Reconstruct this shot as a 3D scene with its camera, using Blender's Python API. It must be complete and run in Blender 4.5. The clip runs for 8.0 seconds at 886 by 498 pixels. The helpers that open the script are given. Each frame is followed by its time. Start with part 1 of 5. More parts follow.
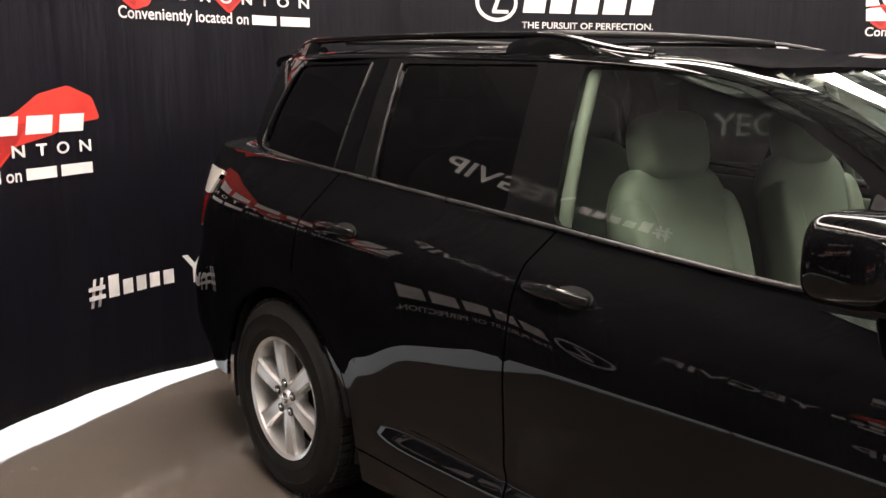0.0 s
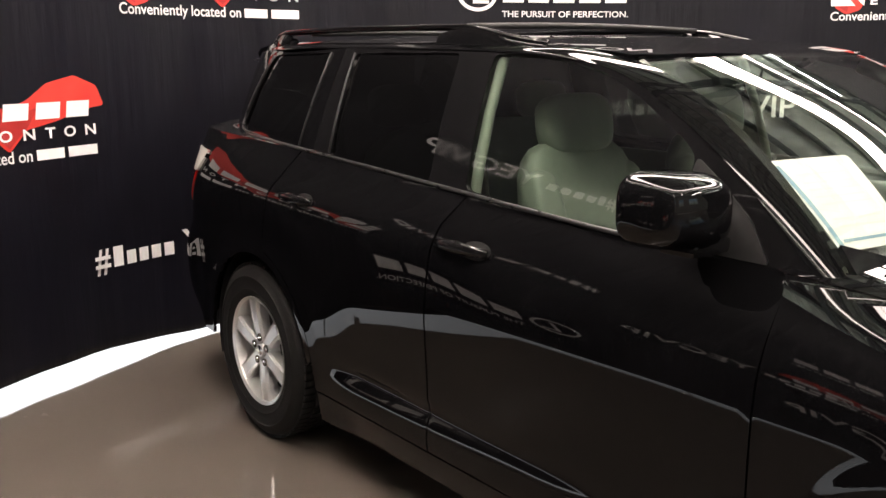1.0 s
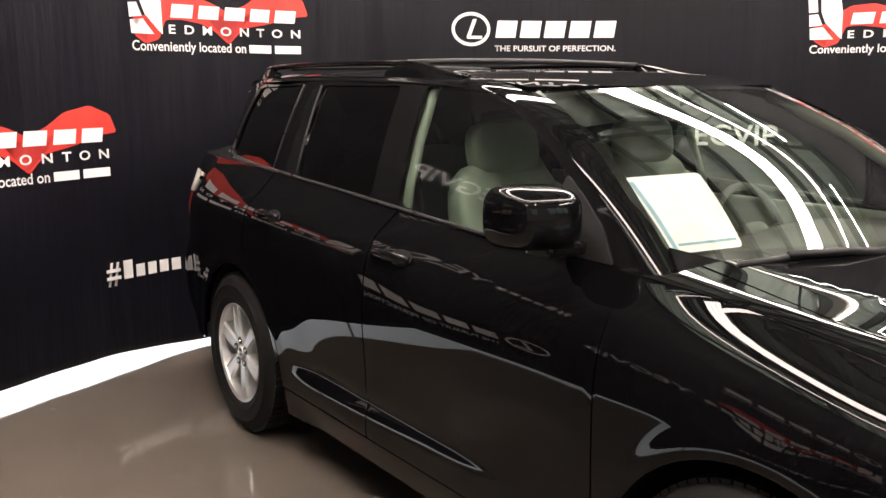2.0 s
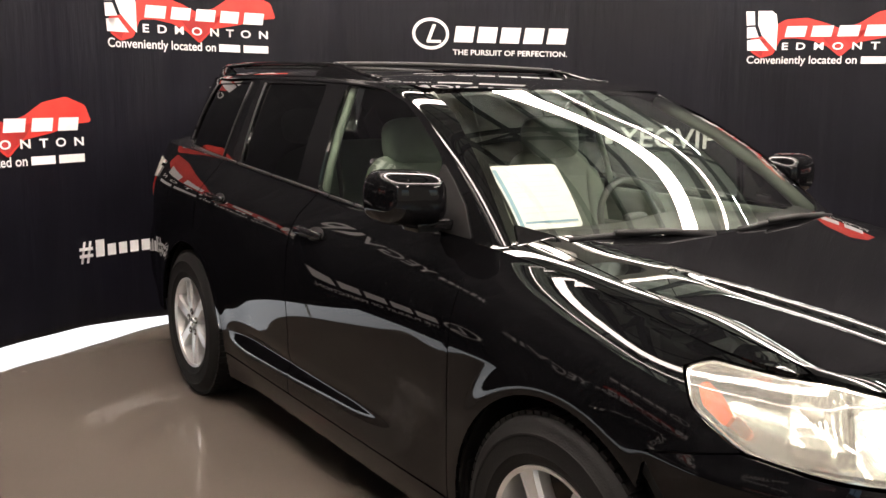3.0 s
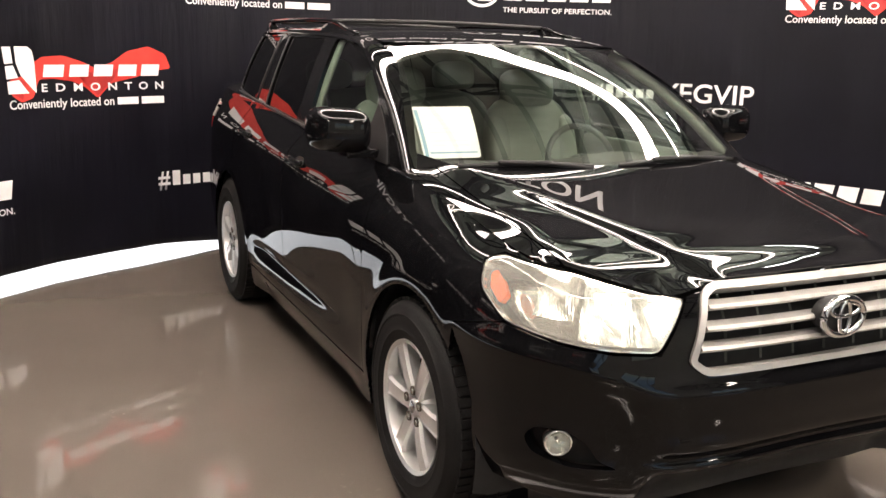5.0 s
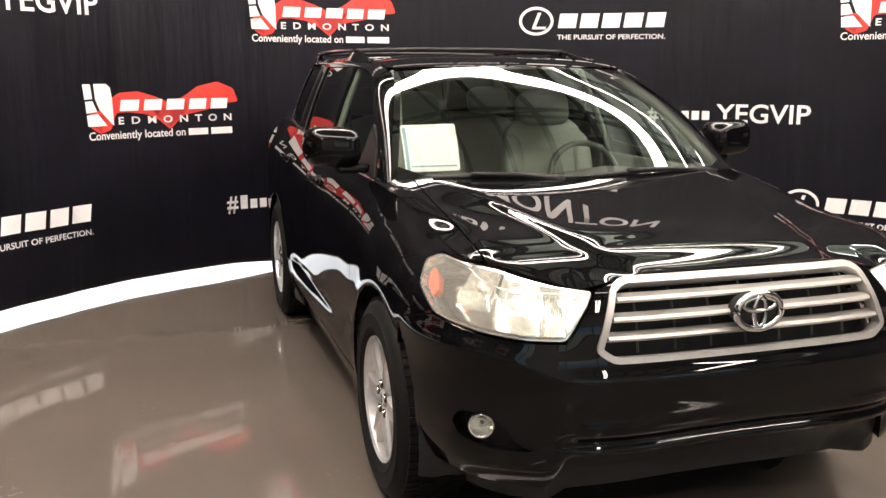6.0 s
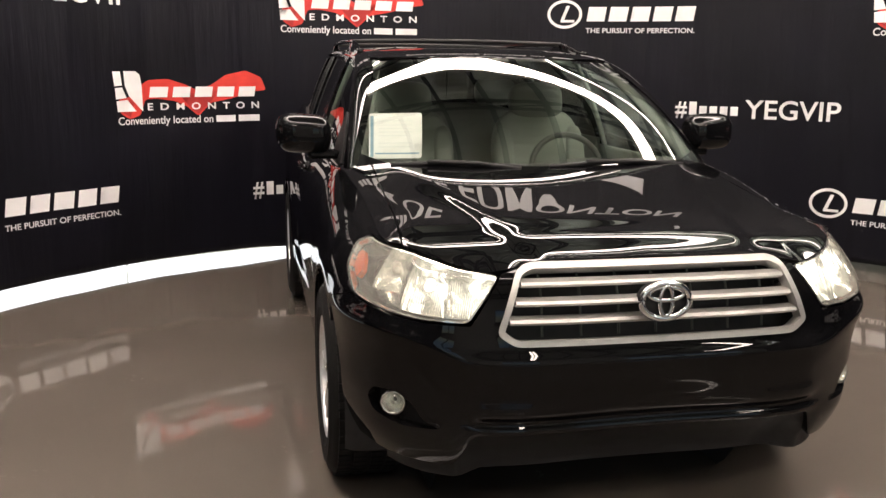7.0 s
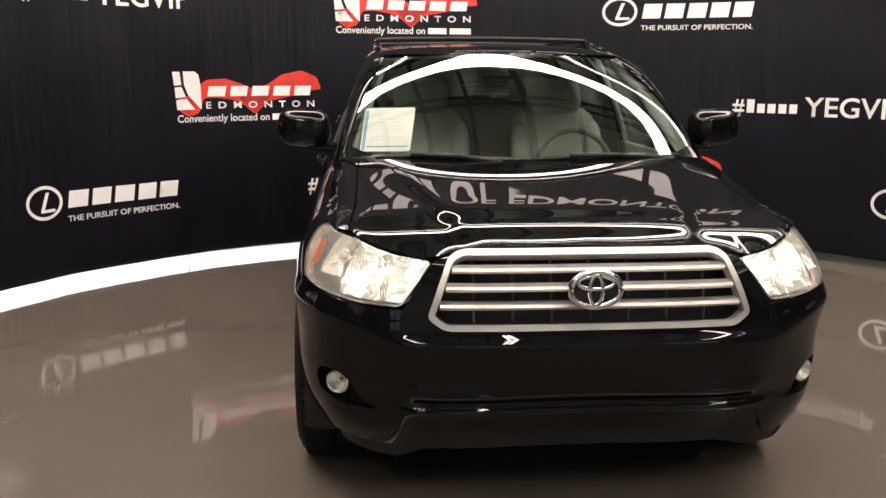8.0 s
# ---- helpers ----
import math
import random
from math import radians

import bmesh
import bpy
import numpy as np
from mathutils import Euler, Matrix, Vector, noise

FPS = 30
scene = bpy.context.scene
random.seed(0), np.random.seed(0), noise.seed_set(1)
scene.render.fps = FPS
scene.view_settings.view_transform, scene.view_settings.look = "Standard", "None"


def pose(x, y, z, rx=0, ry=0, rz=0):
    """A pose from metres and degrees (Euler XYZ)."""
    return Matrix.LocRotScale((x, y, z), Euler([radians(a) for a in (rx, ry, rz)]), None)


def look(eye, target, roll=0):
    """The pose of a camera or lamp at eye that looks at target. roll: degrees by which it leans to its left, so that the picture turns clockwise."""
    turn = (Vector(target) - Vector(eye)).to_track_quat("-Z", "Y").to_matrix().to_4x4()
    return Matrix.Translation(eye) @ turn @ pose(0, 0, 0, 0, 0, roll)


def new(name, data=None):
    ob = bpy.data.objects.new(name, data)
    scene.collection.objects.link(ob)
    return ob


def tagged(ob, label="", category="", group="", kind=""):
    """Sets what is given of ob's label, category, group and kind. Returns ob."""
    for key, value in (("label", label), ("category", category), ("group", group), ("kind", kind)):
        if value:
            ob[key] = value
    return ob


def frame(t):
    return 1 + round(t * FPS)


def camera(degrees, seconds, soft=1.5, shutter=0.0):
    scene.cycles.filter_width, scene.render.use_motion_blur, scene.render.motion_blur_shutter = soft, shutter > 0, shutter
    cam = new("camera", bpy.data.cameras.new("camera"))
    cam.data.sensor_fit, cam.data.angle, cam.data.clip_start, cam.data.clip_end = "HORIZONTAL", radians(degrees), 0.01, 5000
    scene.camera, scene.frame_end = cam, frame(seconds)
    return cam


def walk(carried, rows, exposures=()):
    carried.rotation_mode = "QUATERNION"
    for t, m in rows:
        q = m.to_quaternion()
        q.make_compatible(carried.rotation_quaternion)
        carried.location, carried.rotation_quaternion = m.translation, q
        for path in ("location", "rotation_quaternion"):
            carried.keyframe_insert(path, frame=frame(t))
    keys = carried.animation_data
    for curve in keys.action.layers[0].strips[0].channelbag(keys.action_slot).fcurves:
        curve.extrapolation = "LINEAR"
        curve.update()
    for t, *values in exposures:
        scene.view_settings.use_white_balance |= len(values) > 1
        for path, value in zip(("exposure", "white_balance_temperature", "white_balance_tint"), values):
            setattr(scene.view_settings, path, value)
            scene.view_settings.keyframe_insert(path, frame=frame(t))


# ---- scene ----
from mathutils import geometry

cam = camera(52.1, 8.0)
PATH = [
    (0, (1.419, -2.529, 1.563), (-0.083, -1.265, 1.178), 0.3),
    (0.5, (1.659, -2.537, 1.553), (0.142, -1.293, 1.168), -0.8),
    (1, (1.937, -2.548, 1.57), (0.394, -1.344, 1.156), -0.3),
    (1.2, (2.041, -2.536, 1.588), (0.488, -1.341, 1.185), -0.3),
    (2.3, (2.671, -2.451, 1.559), (1.043, -1.339, 1.222), -0.3),
    (2.5, (2.807, -2.459, 1.554), (1.192, -1.328, 1.221), -0.2),
    (3, (3.055, -2.422, 1.571), (1.431, -1.307, 1.224), 0.9),
    (3.5, (3.283, -2.319, 1.559), (1.624, -1.267, 1.187), 1.1),
    (4, (3.519, -2.256, 1.569), (1.817, -1.276, 1.19), 0.5),
    (4.5, (3.839, -2.218, 1.558), (2.114, -1.284, 1.168), 1.7),
    (4.7, (3.923, -2.178, 1.583), (2.188, -1.277, 1.163), 1.8),
    (5.8, (4.374, -1.727, 1.553), (2.517, -1.094, 1.164), 0.1),
    (6, (4.481, -1.655, 1.539), (2.607, -1.066, 1.162), -0.1),
    (6.5, (4.651, -1.48, 1.542), (2.768, -0.952, 1.124), 1.8),
    (7, (4.707, -1.2, 1.527), (2.791, -0.783, 1.136), 0.6),
    (7.5, (4.763, -0.919, 1.529), (2.823, -0.637, 1.131), 0.5),
    (8, (4.89, -0.686, 1.502), (2.935, -0.515, 1.114), 0.2),
]
walk(cam, [(t, look(eye, target, roll)) for t, eye, target, roll in PATH], exposures=[(0.0, 0.71), (2.5, 0.77), (4.0, 0.82), (4.7, 0.86), (6.0, 0.70), (6.5, 0.41), (7.0, 0.29), (8.0, 0.29)])

# ---- world and light ----
world = bpy.data.worlds.new("sky")
scene.world = world
world.use_nodes = True
wn = world.node_tree.nodes
sky = wn.new("ShaderNodeTexSky")
sky.sky_type, sky.sun_disc = "NISHITA", False
sky.sun_elevation, sky.sun_rotation = radians(38), radians(200)
world.node_tree.links.new(sky.outputs["Color"], wn["Background"].inputs["Color"])
wn["Background"].inputs["Strength"].default_value = 0.15
sun_data = bpy.data.lights.new("sun", "SUN")
sun_data.energy, sun_data.angle, sun_data.color = 3.0, radians(0.6), (1.0, 0.95, 0.88)
sun = new("sun", sun_data)
sun.matrix_world = look((0, 0, 0), (0.74, -0.27, -0.62)) 

RING_POWER = 27.0    # emission of the ring lamp's diffusers
HALL_POWER = 95.0    # emission of the hall's tube lamps
FILL_POWER = 75.0    # emission of the unseen tube lamps added ahead of the car, shining down
HEM_GLOW = 3.8    # emission of the panels added behind the curtain's hem to whiten the floor strip


# ---- materials ----
def nodes_of(name):
    m = bpy.data.materials.new(name)
    m.use_nodes = True
    return m, m.node_tree.nodes, m.node_tree.links, m.node_tree.nodes["Principled BSDF"]


def noisy(name, low, high, scale=8.0, rough=(0.4, 0.6), metal=0.0, bump=0.0, bump_scale=60.0, coat=0.0, spec=0.5, fine=40.0):
    """A surface whose colour and roughness vary at two scales, with fine relief."""
    m, n, l, b = nodes_of(name)
    co = n.new("ShaderNodeTexCoord")
    big, small = n.new("ShaderNodeTexNoise"), n.new("ShaderNodeTexNoise")
    big.inputs["Scale"].default_value, small.inputs["Scale"].default_value = scale, fine
    big.inputs["Detail"].default_value = small.inputs["Detail"].default_value = 4
    l.new(co.outputs["Object"], big.inputs["Vector"]), l.new(co.outputs["Object"], small.inputs["Vector"])
    add = n.new("ShaderNodeMix")
    add.inputs["Factor"].default_value = 0.35
    l.new(big.outputs["Fac"], add.inputs["A"]), l.new(small.outputs["Fac"], add.inputs["B"])
    ramp = n.new("ShaderNodeValToRGB")
    ramp.color_ramp.elements[0].position, ramp.color_ramp.elements[1].position = 0.3, 0.7
    ramp.color_ramp.elements[0].color, ramp.color_ramp.elements[1].color = (*low, 1), (*high, 1)
    l.new(add.outputs["Result"], ramp.inputs["Fac"]), l.new(ramp.outputs["Color"], b.inputs["Base Color"])
    mr = n.new("ShaderNodeMapRange")
    mr.inputs["To Min"].default_value, mr.inputs["To Max"].default_value = rough
    l.new(add.outputs["Result"], mr.inputs["Value"]), l.new(mr.outputs["Result"], b.inputs["Roughness"])
    b.inputs["Metallic"].default_value, b.inputs["Specular IOR Level"].default_value = metal, spec
    b.inputs["Coat Weight"].default_value, b.inputs["Coat Roughness"].default_value, b.inputs["Coat IOR"].default_value = coat, 0.012, 1.36
    if bump:
        tex, bp = n.new("ShaderNodeTexNoise"), n.new("ShaderNodeBump")
        tex.inputs["Scale"].default_value, tex.inputs["Detail"].default_value = bump_scale, 5
        bp.inputs["Strength"].default_value, bp.inputs["Distance"].default_value = bump, 0.01
        l.new(co.outputs["Object"], tex.inputs["Vector"])
        l.new(tex.outputs["Fac"], bp.inputs["Height"]), l.new(bp.outputs["Normal"], b.inputs["Normal"])
    return m


def glowing(name, colour, strength):
    m, n, l, b = nodes_of(name)
    b.inputs["Base Color"].default_value = (0.8, 0.8, 0.8, 1)
    b.inputs["Emission Color"].default_value, b.inputs["Emission Strength"].default_value = (*colour, 1), strength
    return m


def sheen(n, l, f0):
    """How strongly a thin clear sheet mirrors, from f0 straight on to one at grazing angles; the same from both sides."""
    w, p, q = n.new("ShaderNodeLayerWeight"), n.new("ShaderNodeMath"), n.new("ShaderNodeMath")
    w.inputs["Blend"].default_value = 0.5
    p.operation, q.operation = "POWER", "MULTIPLY_ADD"
    p.inputs[1].default_value, q.inputs[1].default_value, q.inputs[2].default_value = 5.0, 1.0 - f0, f0
    l.new(w.outputs["Facing"], p.inputs[0]), l.new(p.outputs[0], q.inputs[0])
    return q.outputs[0]


def pane(name, tint, clear, rough=0.0, f0=0.09):
    """Thin glass: a clear film mixed with a mirror."""
    m, n, l, b = nodes_of(name)
    n.remove(b)
    t, g, mx = n.new("ShaderNodeBsdfTransparent"), n.new("ShaderNodeBsdfGlossy"), n.new("ShaderNodeMixShader")
    t.inputs["Color"].default_value = (tint[0] * clear, tint[1] * clear, tint[2] * clear, 1)
    g.inputs["Roughness"].default_value = rough
    l.new(sheen(n, l, f0), mx.inputs["Fac"]), l.new(t.outputs[0], mx.inputs[1]), l.new(g.outputs[0], mx.inputs[2])
    l.new(mx.outputs[0], n["Material Output"].inputs["Surface"])
    return m


PAINT = noisy("black_car_paint", (0.0026, 0.0026, 0.0030), (0.0038, 0.0038, 0.0042), 3, (0.3, 0.4), coat=1.0, fine=300, spec=0.0)
PLASTIC = noisy("black_plastic", (0.013, 0.013, 0.013), (0.022, 0.022, 0.022), 20, (0.42, 0.55), bump=0.1, bump_scale=500, spec=0.3)
SEAL = noisy("window_frame_black", (0.005, 0.005, 0.0055), (0.008, 0.008, 0.0085), 14, (0.05, 0.09), spec=0.3)
RUBBER = noisy("tyre_rubber", (0.007, 0.007, 0.007), (0.013, 0.0125, 0.012), 14, (0.55, 0.8), bump=0.15, bump_scale=180, spec=0.18)
ALLOY = noisy("silver_alloy", (0.70, 0.70, 0.69), (0.80, 0.80, 0.79), 12, (0.28, 0.38), metal=0.7)
SATIN = noisy("satin_silver", (0.42, 0.41, 0.39), (0.52, 0.51, 0.48), 16, (0.42, 0.54), metal=0.7)
DULL = noisy("dull_window_moulding", (0.03, 0.03, 0.03), (0.05, 0.05, 0.05), 20, (0.22, 0.36), metal=0.3)
CHROME = noisy("chrome", (0.72, 0.72, 0.72), (0.80, 0.80, 0.80), 20, (0.04, 0.09), metal=1.0)
STEEL = noisy("brake_steel", (0.035, 0.029, 0.022), (0.075, 0.06, 0.045), 30, (0.45, 0.65), metal=0.6)
LEATHER = noisy("grey_leather", (0.135, 0.156, 0.130), (0.17, 0.194, 0.162), 9, (0.42, 0.55), bump=0.18, bump_scale=260)
TRIM = noisy("grey_cabin_trim", (0.16, 0.178, 0.15), (0.20, 0.22, 0.187), 7, (0.5, 0.65), bump=0.1, bump_scale=300)
DASH = noisy("dark_dashboard", (0.045, 0.05, 0.045), (0.07, 0.075, 0.065), 10, (0.5, 0.65), bump=0.12, bump_scale=300)
CARPET = noisy("cabin_carpet", (0.02, 0.02, 0.019), (0.035, 0.034, 0.032), 30, (0.9, 1.0), bump=0.3, bump_scale=400)
PAPER = noisy("white_paper", (0.87, 0.87, 0.86), (0.90, 0.90, 0.89), 12, (0.5, 0.6))
PAPER_BLUE = noisy("blue_print", (0.20, 0.36, 0.48), (0.26, 0.42, 0.54), 18, (0.5, 0.6))
PAPER_GREY = noisy("grey_print", (0.76, 0.78, 0.79), (0.80, 0.82, 0.82), 18, (0.5, 0.6))
GLASS_CLEAR = pane("clear_green_glass", (0.90, 1.0, 0.91), 0.95, f0=0.12)
GLASS_SCREEN = pane("windscreen_glass", (0.95, 1.0, 0.94), 0.86, f0=0.155)
GLASS_DARK = pane("privacy_glass", (0.9, 1.0, 0.95), 0.06)
LENS_AMBER = noisy("amber_lens", (0.68, 0.075, 0.008), (0.78, 0.115, 0.014), 30, (0.15, 0.25), coat=0.5)
LENS_RED = noisy("red_lens", (0.45, 0.012, 0.010), (0.60, 0.02, 0.015), 40, (0.12, 0.2), coat=0.6)
LENS_WHITE = noisy("ribbed_white_lens", (0.62, 0.60, 0.55), (0.74, 0.72, 0.66), 60, (0.15, 0.3), coat=0.6)
MIRROR = noisy("mirror_glass", (0.85, 0.85, 0.86), (0.88, 0.88, 0.88), 5, (0.01, 0.02), metal=1.0)


def curtain_cloth():
    """Black printed cloth with a bluish cast, soft upright creases and a fine weave."""
    m, n, l, b = nodes_of("black_banner_cloth")
    co, mp = n.new("ShaderNodeTexCoord"), n.new("ShaderNodeMapping")
    mp.inputs["Scale"].default_value = (1.0, 1.0, 0.10)
    l.new(co.outputs["Object"], mp.inputs["Vector"])
    crease, blot, weave = n.new("ShaderNodeTexNoise"), n.new("ShaderNodeTexNoise"), n.new("ShaderNodeTexNoise")
    for tex, sc, de, src in ((crease, 5.5, 4, mp.outputs["Vector"]), (blot, 1.6, 3, co.outputs["Object"]), (weave, 600.0, 2, co.outputs["Object"])):
        tex.inputs["Scale"].default_value, tex.inputs["Detail"].default_value = sc, de
        l.new(src, tex.inputs["Vector"])
    ramp = n.new("ShaderNodeValToRGB")
    ramp.color_ramp.elements[0].position, ramp.color_ramp.elements[1].position = 0.3, 0.7
    ramp.color_ramp.elements[0].color, ramp.color_ramp.elements[1].color = (0.0032, 0.0032, 0.0056, 1), (0.0052, 0.0052, 0.0092, 1)
    l.new(blot.outputs["Fac"], ramp.inputs["Fac"]), l.new(ramp.outputs["Color"], b.inputs["Base Color"])
    b.inputs["Roughness"].default_value, b.inputs["Specular IOR Level"].default_value = 0.42, 0.23
    big, fine = n.new("ShaderNodeBump"), n.new("ShaderNodeBump")
    big.inputs["Strength"].default_value, big.inputs["Distance"].default_value = 0.8, 0.03
    fine.inputs["Strength"].default_value, fine.inputs["Distance"].default_value = 0.05, 0.002
    l.new(crease.outputs["Fac"], big.inputs["Height"]), l.new(weave.outputs["Fac"], fine.inputs["Height"])
    l.new(big.outputs["Normal"], fine.inputs["Normal"]), l.new(fine.outputs["Normal"], b.inputs["Normal"])
    return m


CURTAIN = curtain_cloth()
INK_WHITE = noisy("white_print", (0.74, 0.74, 0.73), (0.80, 0.80, 0.79), 12, (0.5, 0.6))
INK_RED = noisy("red_print", (0.48, 0.022, 0.016), (0.66, 0.045, 0.03), 5, (0.45, 0.6), fine=12)
INK_DEEP = noisy("deep_red_print", (0.30, 0.012, 0.010), (0.42, 0.02, 0.015), 6, (0.45, 0.6), fine=12)
CEILING = noisy("ribbed_metal_roofing", (0.62, 0.63, 0.55), (0.74, 0.75, 0.67), 1.2, (0.5, 0.65), bump=0.05)
TRUSS = noisy("dark_truss_paint", (0.05, 0.05, 0.05), (0.09, 0.09, 0.085), 6, (0.5, 0.7))
WALLS = noisy("painted_block_wall", (0.50, 0.50, 0.48), (0.58, 0.58, 0.56), 1.5, (0.6, 0.75), bump=0.15, bump_scale=90)
LAMP_RING = glowing("ring_lamp_diffuser", (1.0, 0.845, 0.775), RING_POWER)
LAMP_HALL = glowing("hall_lamp_tube", (0.96, 1.0, 0.93), HALL_POWER)
LAMP_FILL = glowing("fill_lamp_tube_warm", (1.0, 0.86, 0.77), FILL_POWER)
HEM_FILL = glowing("hem_fill_face", (0.92, 0.95, 1.0), HEM_GLOW)


def floor_material():
    """Sealed, polished grey-brown concrete with faint clouds, scuffs and dust."""
    m, n, l, b = nodes_of("polished_grey_floor")
    co = n.new("ShaderNodeTexCoord")
    cloud, grain, scuff = n.new("ShaderNodeTexNoise"), n.new("ShaderNodeTexNoise"), n.new("ShaderNodeTexNoise")
    for tex, sc, de in ((cloud, 0.9, 5), (grain, 160.0, 3), (scuff, 3.2, 8)):
        tex.inputs["Scale"].default_value, tex.inputs["Detail"].default_value = sc, de
        l.new(co.outputs["Object"], tex.inputs["Vector"])
    ramp = n.new("ShaderNodeValToRGB")
    ramp.color_ramp.elements[0].position, ramp.color_ramp.elements[1].position = 0.3, 0.72
    ramp.color_ramp.elements[0].color, ramp.color_ramp.elements[1].color = (0.112, 0.096, 0.080, 1), (0.138, 0.119, 0.100, 1)
    mx = n.new("ShaderNodeMix")
    mx.inputs["Factor"].default_value = 0.3
    l.new(cloud.outputs["Fac"], mx.inputs["A"]), l.new(grain.outputs["Fac"], mx.inputs["B"])
    l.new(mx.outputs["Result"], ramp.inputs["Fac"]), l.new(ramp.outputs["Color"], b.inputs["Base Color"])
    # pale dust, in few small drifts
    drift, speck, keep, both, dusty = n.new("ShaderNodeTexNoise"), n.new("ShaderNodeTexNoise"), n.new("ShaderNodeMapRange"), n.new("ShaderNodeMath"), n.new("ShaderNodeMix")
    grit = n.new("ShaderNodeMapRange")
    drift.inputs["Scale"].default_value, speck.inputs["Scale"].default_value, speck.inputs["Detail"].default_value = 1.1, 26.0, 6
    l.new(co.outputs["Object"], drift.inputs["Vector"]), l.new(co.outputs["Object"], speck.inputs["Vector"])
    keep.inputs["From Min"].default_value, keep.inputs["From Max"].default_value = 0.60, 0.72
    grit.inputs["From Min"].default_value, grit.inputs["From Max"].default_value, grit.inputs["To Max"].default_value = 0.57, 0.66, 0.55
    l.new(drift.outputs["Fac"], keep.inputs["Value"]), l.new(speck.outputs["Fac"], grit.inputs["Value"])
    both.operation, dusty.data_type = "MULTIPLY", "RGBA"
    l.new(keep.outputs["Result"], both.inputs[0]), l.new(grit.outputs["Result"], both.inputs[1])
    dusty.inputs["B"].default_value = (0.46, 0.42, 0.37, 1)
    l.new(both.outputs[0], dusty.inputs["Factor"]), l.new(ramp.outputs["Color"], dusty.inputs["A"]), l.new(dusty.outputs["Result"], b.inputs["Base Color"])
    mr = n.new("ShaderNodeMapRange")
    mr.inputs["From Min"].default_value, mr.inputs["From Max"].default_value = 0.35, 0.75
    mr.inputs["To Min"].default_value, mr.inputs["To Max"].default_value = 0.035, 0.07
    l.new(scuff.outputs["Fac"], mr.inputs["Value"]), l.new(mr.outputs["Result"], b.inputs["Roughness"])
    bp = n.new("ShaderNodeBump")
    bp.inputs["Strength"].default_value, bp.inputs["Distance"].default_value = 0.02, 0.004
    l.new(scuff.outputs["Fac"], bp.inputs["Height"]), l.new(bp.outputs["Normal"], b.inputs["Normal"])
    return m


FLOOR = floor_material()


# ---- mesh tools ----
def mesh_object(name, me, material, parent=None, label="", smooth=True):
    me.materials.append(material)
    if smooth:
        me.polygons.foreach_set("use_smooth", [True] * len(me.polygons))
    ob = new(name, me)
    if parent:
        ob.parent = parent
    return tagged(ob, label)


def part(name, bm, material, parent=None, label="", smooth=False, angle=None):
    """Links a bmesh as one mesh object under a thing or a part."""
    me = bpy.data.meshes.new(name)
    bmesh.ops.recalc_face_normals(bm, faces=bm.faces[:])
    bm.to_mesh(me)
    bm.free()
    ob = mesh_object(name, me, material, parent, label, smooth or angle is not None)
    if angle is not None:
        me.set_sharp_from_angle(angle=radians(angle))
    return ob


def empty(name, m=None, parent=None):
    ob = new(name)
    ob.empty_display_size = 0.1
    if parent:
        ob.parent = parent
    if m is not None:
        ob.matrix_basis = m
    return ob


def box(bm, lo, hi, bevel=0.0, m=None):
    """A bevelled box from corner to corner, added to bm."""
    size = [b - a for a, b in zip(lo, hi)]
    mid = [(a + b) / 2 for a, b in zip(lo, hi)]
    mat = Matrix.Translation(mid) @ Matrix.Diagonal((*size, 1))
    vs = bmesh.ops.create_cube(bm, size=1, matrix=mat)["verts"]
    if bevel:
        es = list({e for v in vs for e in v.link_edges})
        out = bmesh.ops.bevel(bm, geom=es, offset=bevel, segments=2, affect="EDGES", profile=0.6)
        vs = list({v for f in out["faces"] for v in f.verts} | {v for v in vs if v.is_valid})
    if m is not None:
        bmesh.ops.transform(bm, matrix=m, verts=vs)
    return vs


def tube(bm, points, radius, sides=8, closed=False, flat=1.0):
    """A round bar along points, added to bm. radius may be a list."""
    n = len(points)
    pts = [Vector(p) for p in points]
    rad = [float(r) for r in (radius if isinstance(radius, (list, tuple)) else [radius] * n)]
    rings = []
    for i, p in enumerate(pts):
        a, b = pts[(i - 1) % n] if closed or i else pts[i], pts[(i + 1) % n] if closed or i < n - 1 else pts[i]
        d = (b - a).normalized()
        side = d.cross(Vector((0, 0, 1)))
        side = side.normalized() if side.length > 1e-4 else Vector((1, 0, 0))
        up = side.cross(d).normalized()
        rings.append([bm.verts.new(p + rad[i] * (math.cos(k) * side + flat * math.sin(k) * up)) for k in (2 * math.pi * j / sides for j in range(sides))])
    for i in range(n if closed else n - 1):
        r, s = rings[i], rings[(i + 1) % n]
        for j in range(sides):
            bm.faces.new((r[j], r[(j + 1) % sides], s[(j + 1) % sides], s[j]))
    if not closed:
        bm.faces.new(rings[0]), bm.faces.new(rings[-1])


def lathe(bm, profile, steps=48, m=None):
    """Turns (radius, along) pairs round the y axis, added to bm."""
    rings = []
    for k in range(steps):
        a = 2 * math.pi * k / steps
        rings.append([bm.verts.new((r * math.cos(a), h, r * math.sin(a))) for r, h in profile])
    for k in range(steps):
        p, q = rings[k], rings[(k + 1) % steps]
        for j in range(len(profile) - 1):
            bm.faces.new((p[j], p[j + 1], q[j + 1], q[j]))
    if m is not None:
        bmesh.ops.transform(bm, matrix=m, verts=[v for r in rings for v in r])


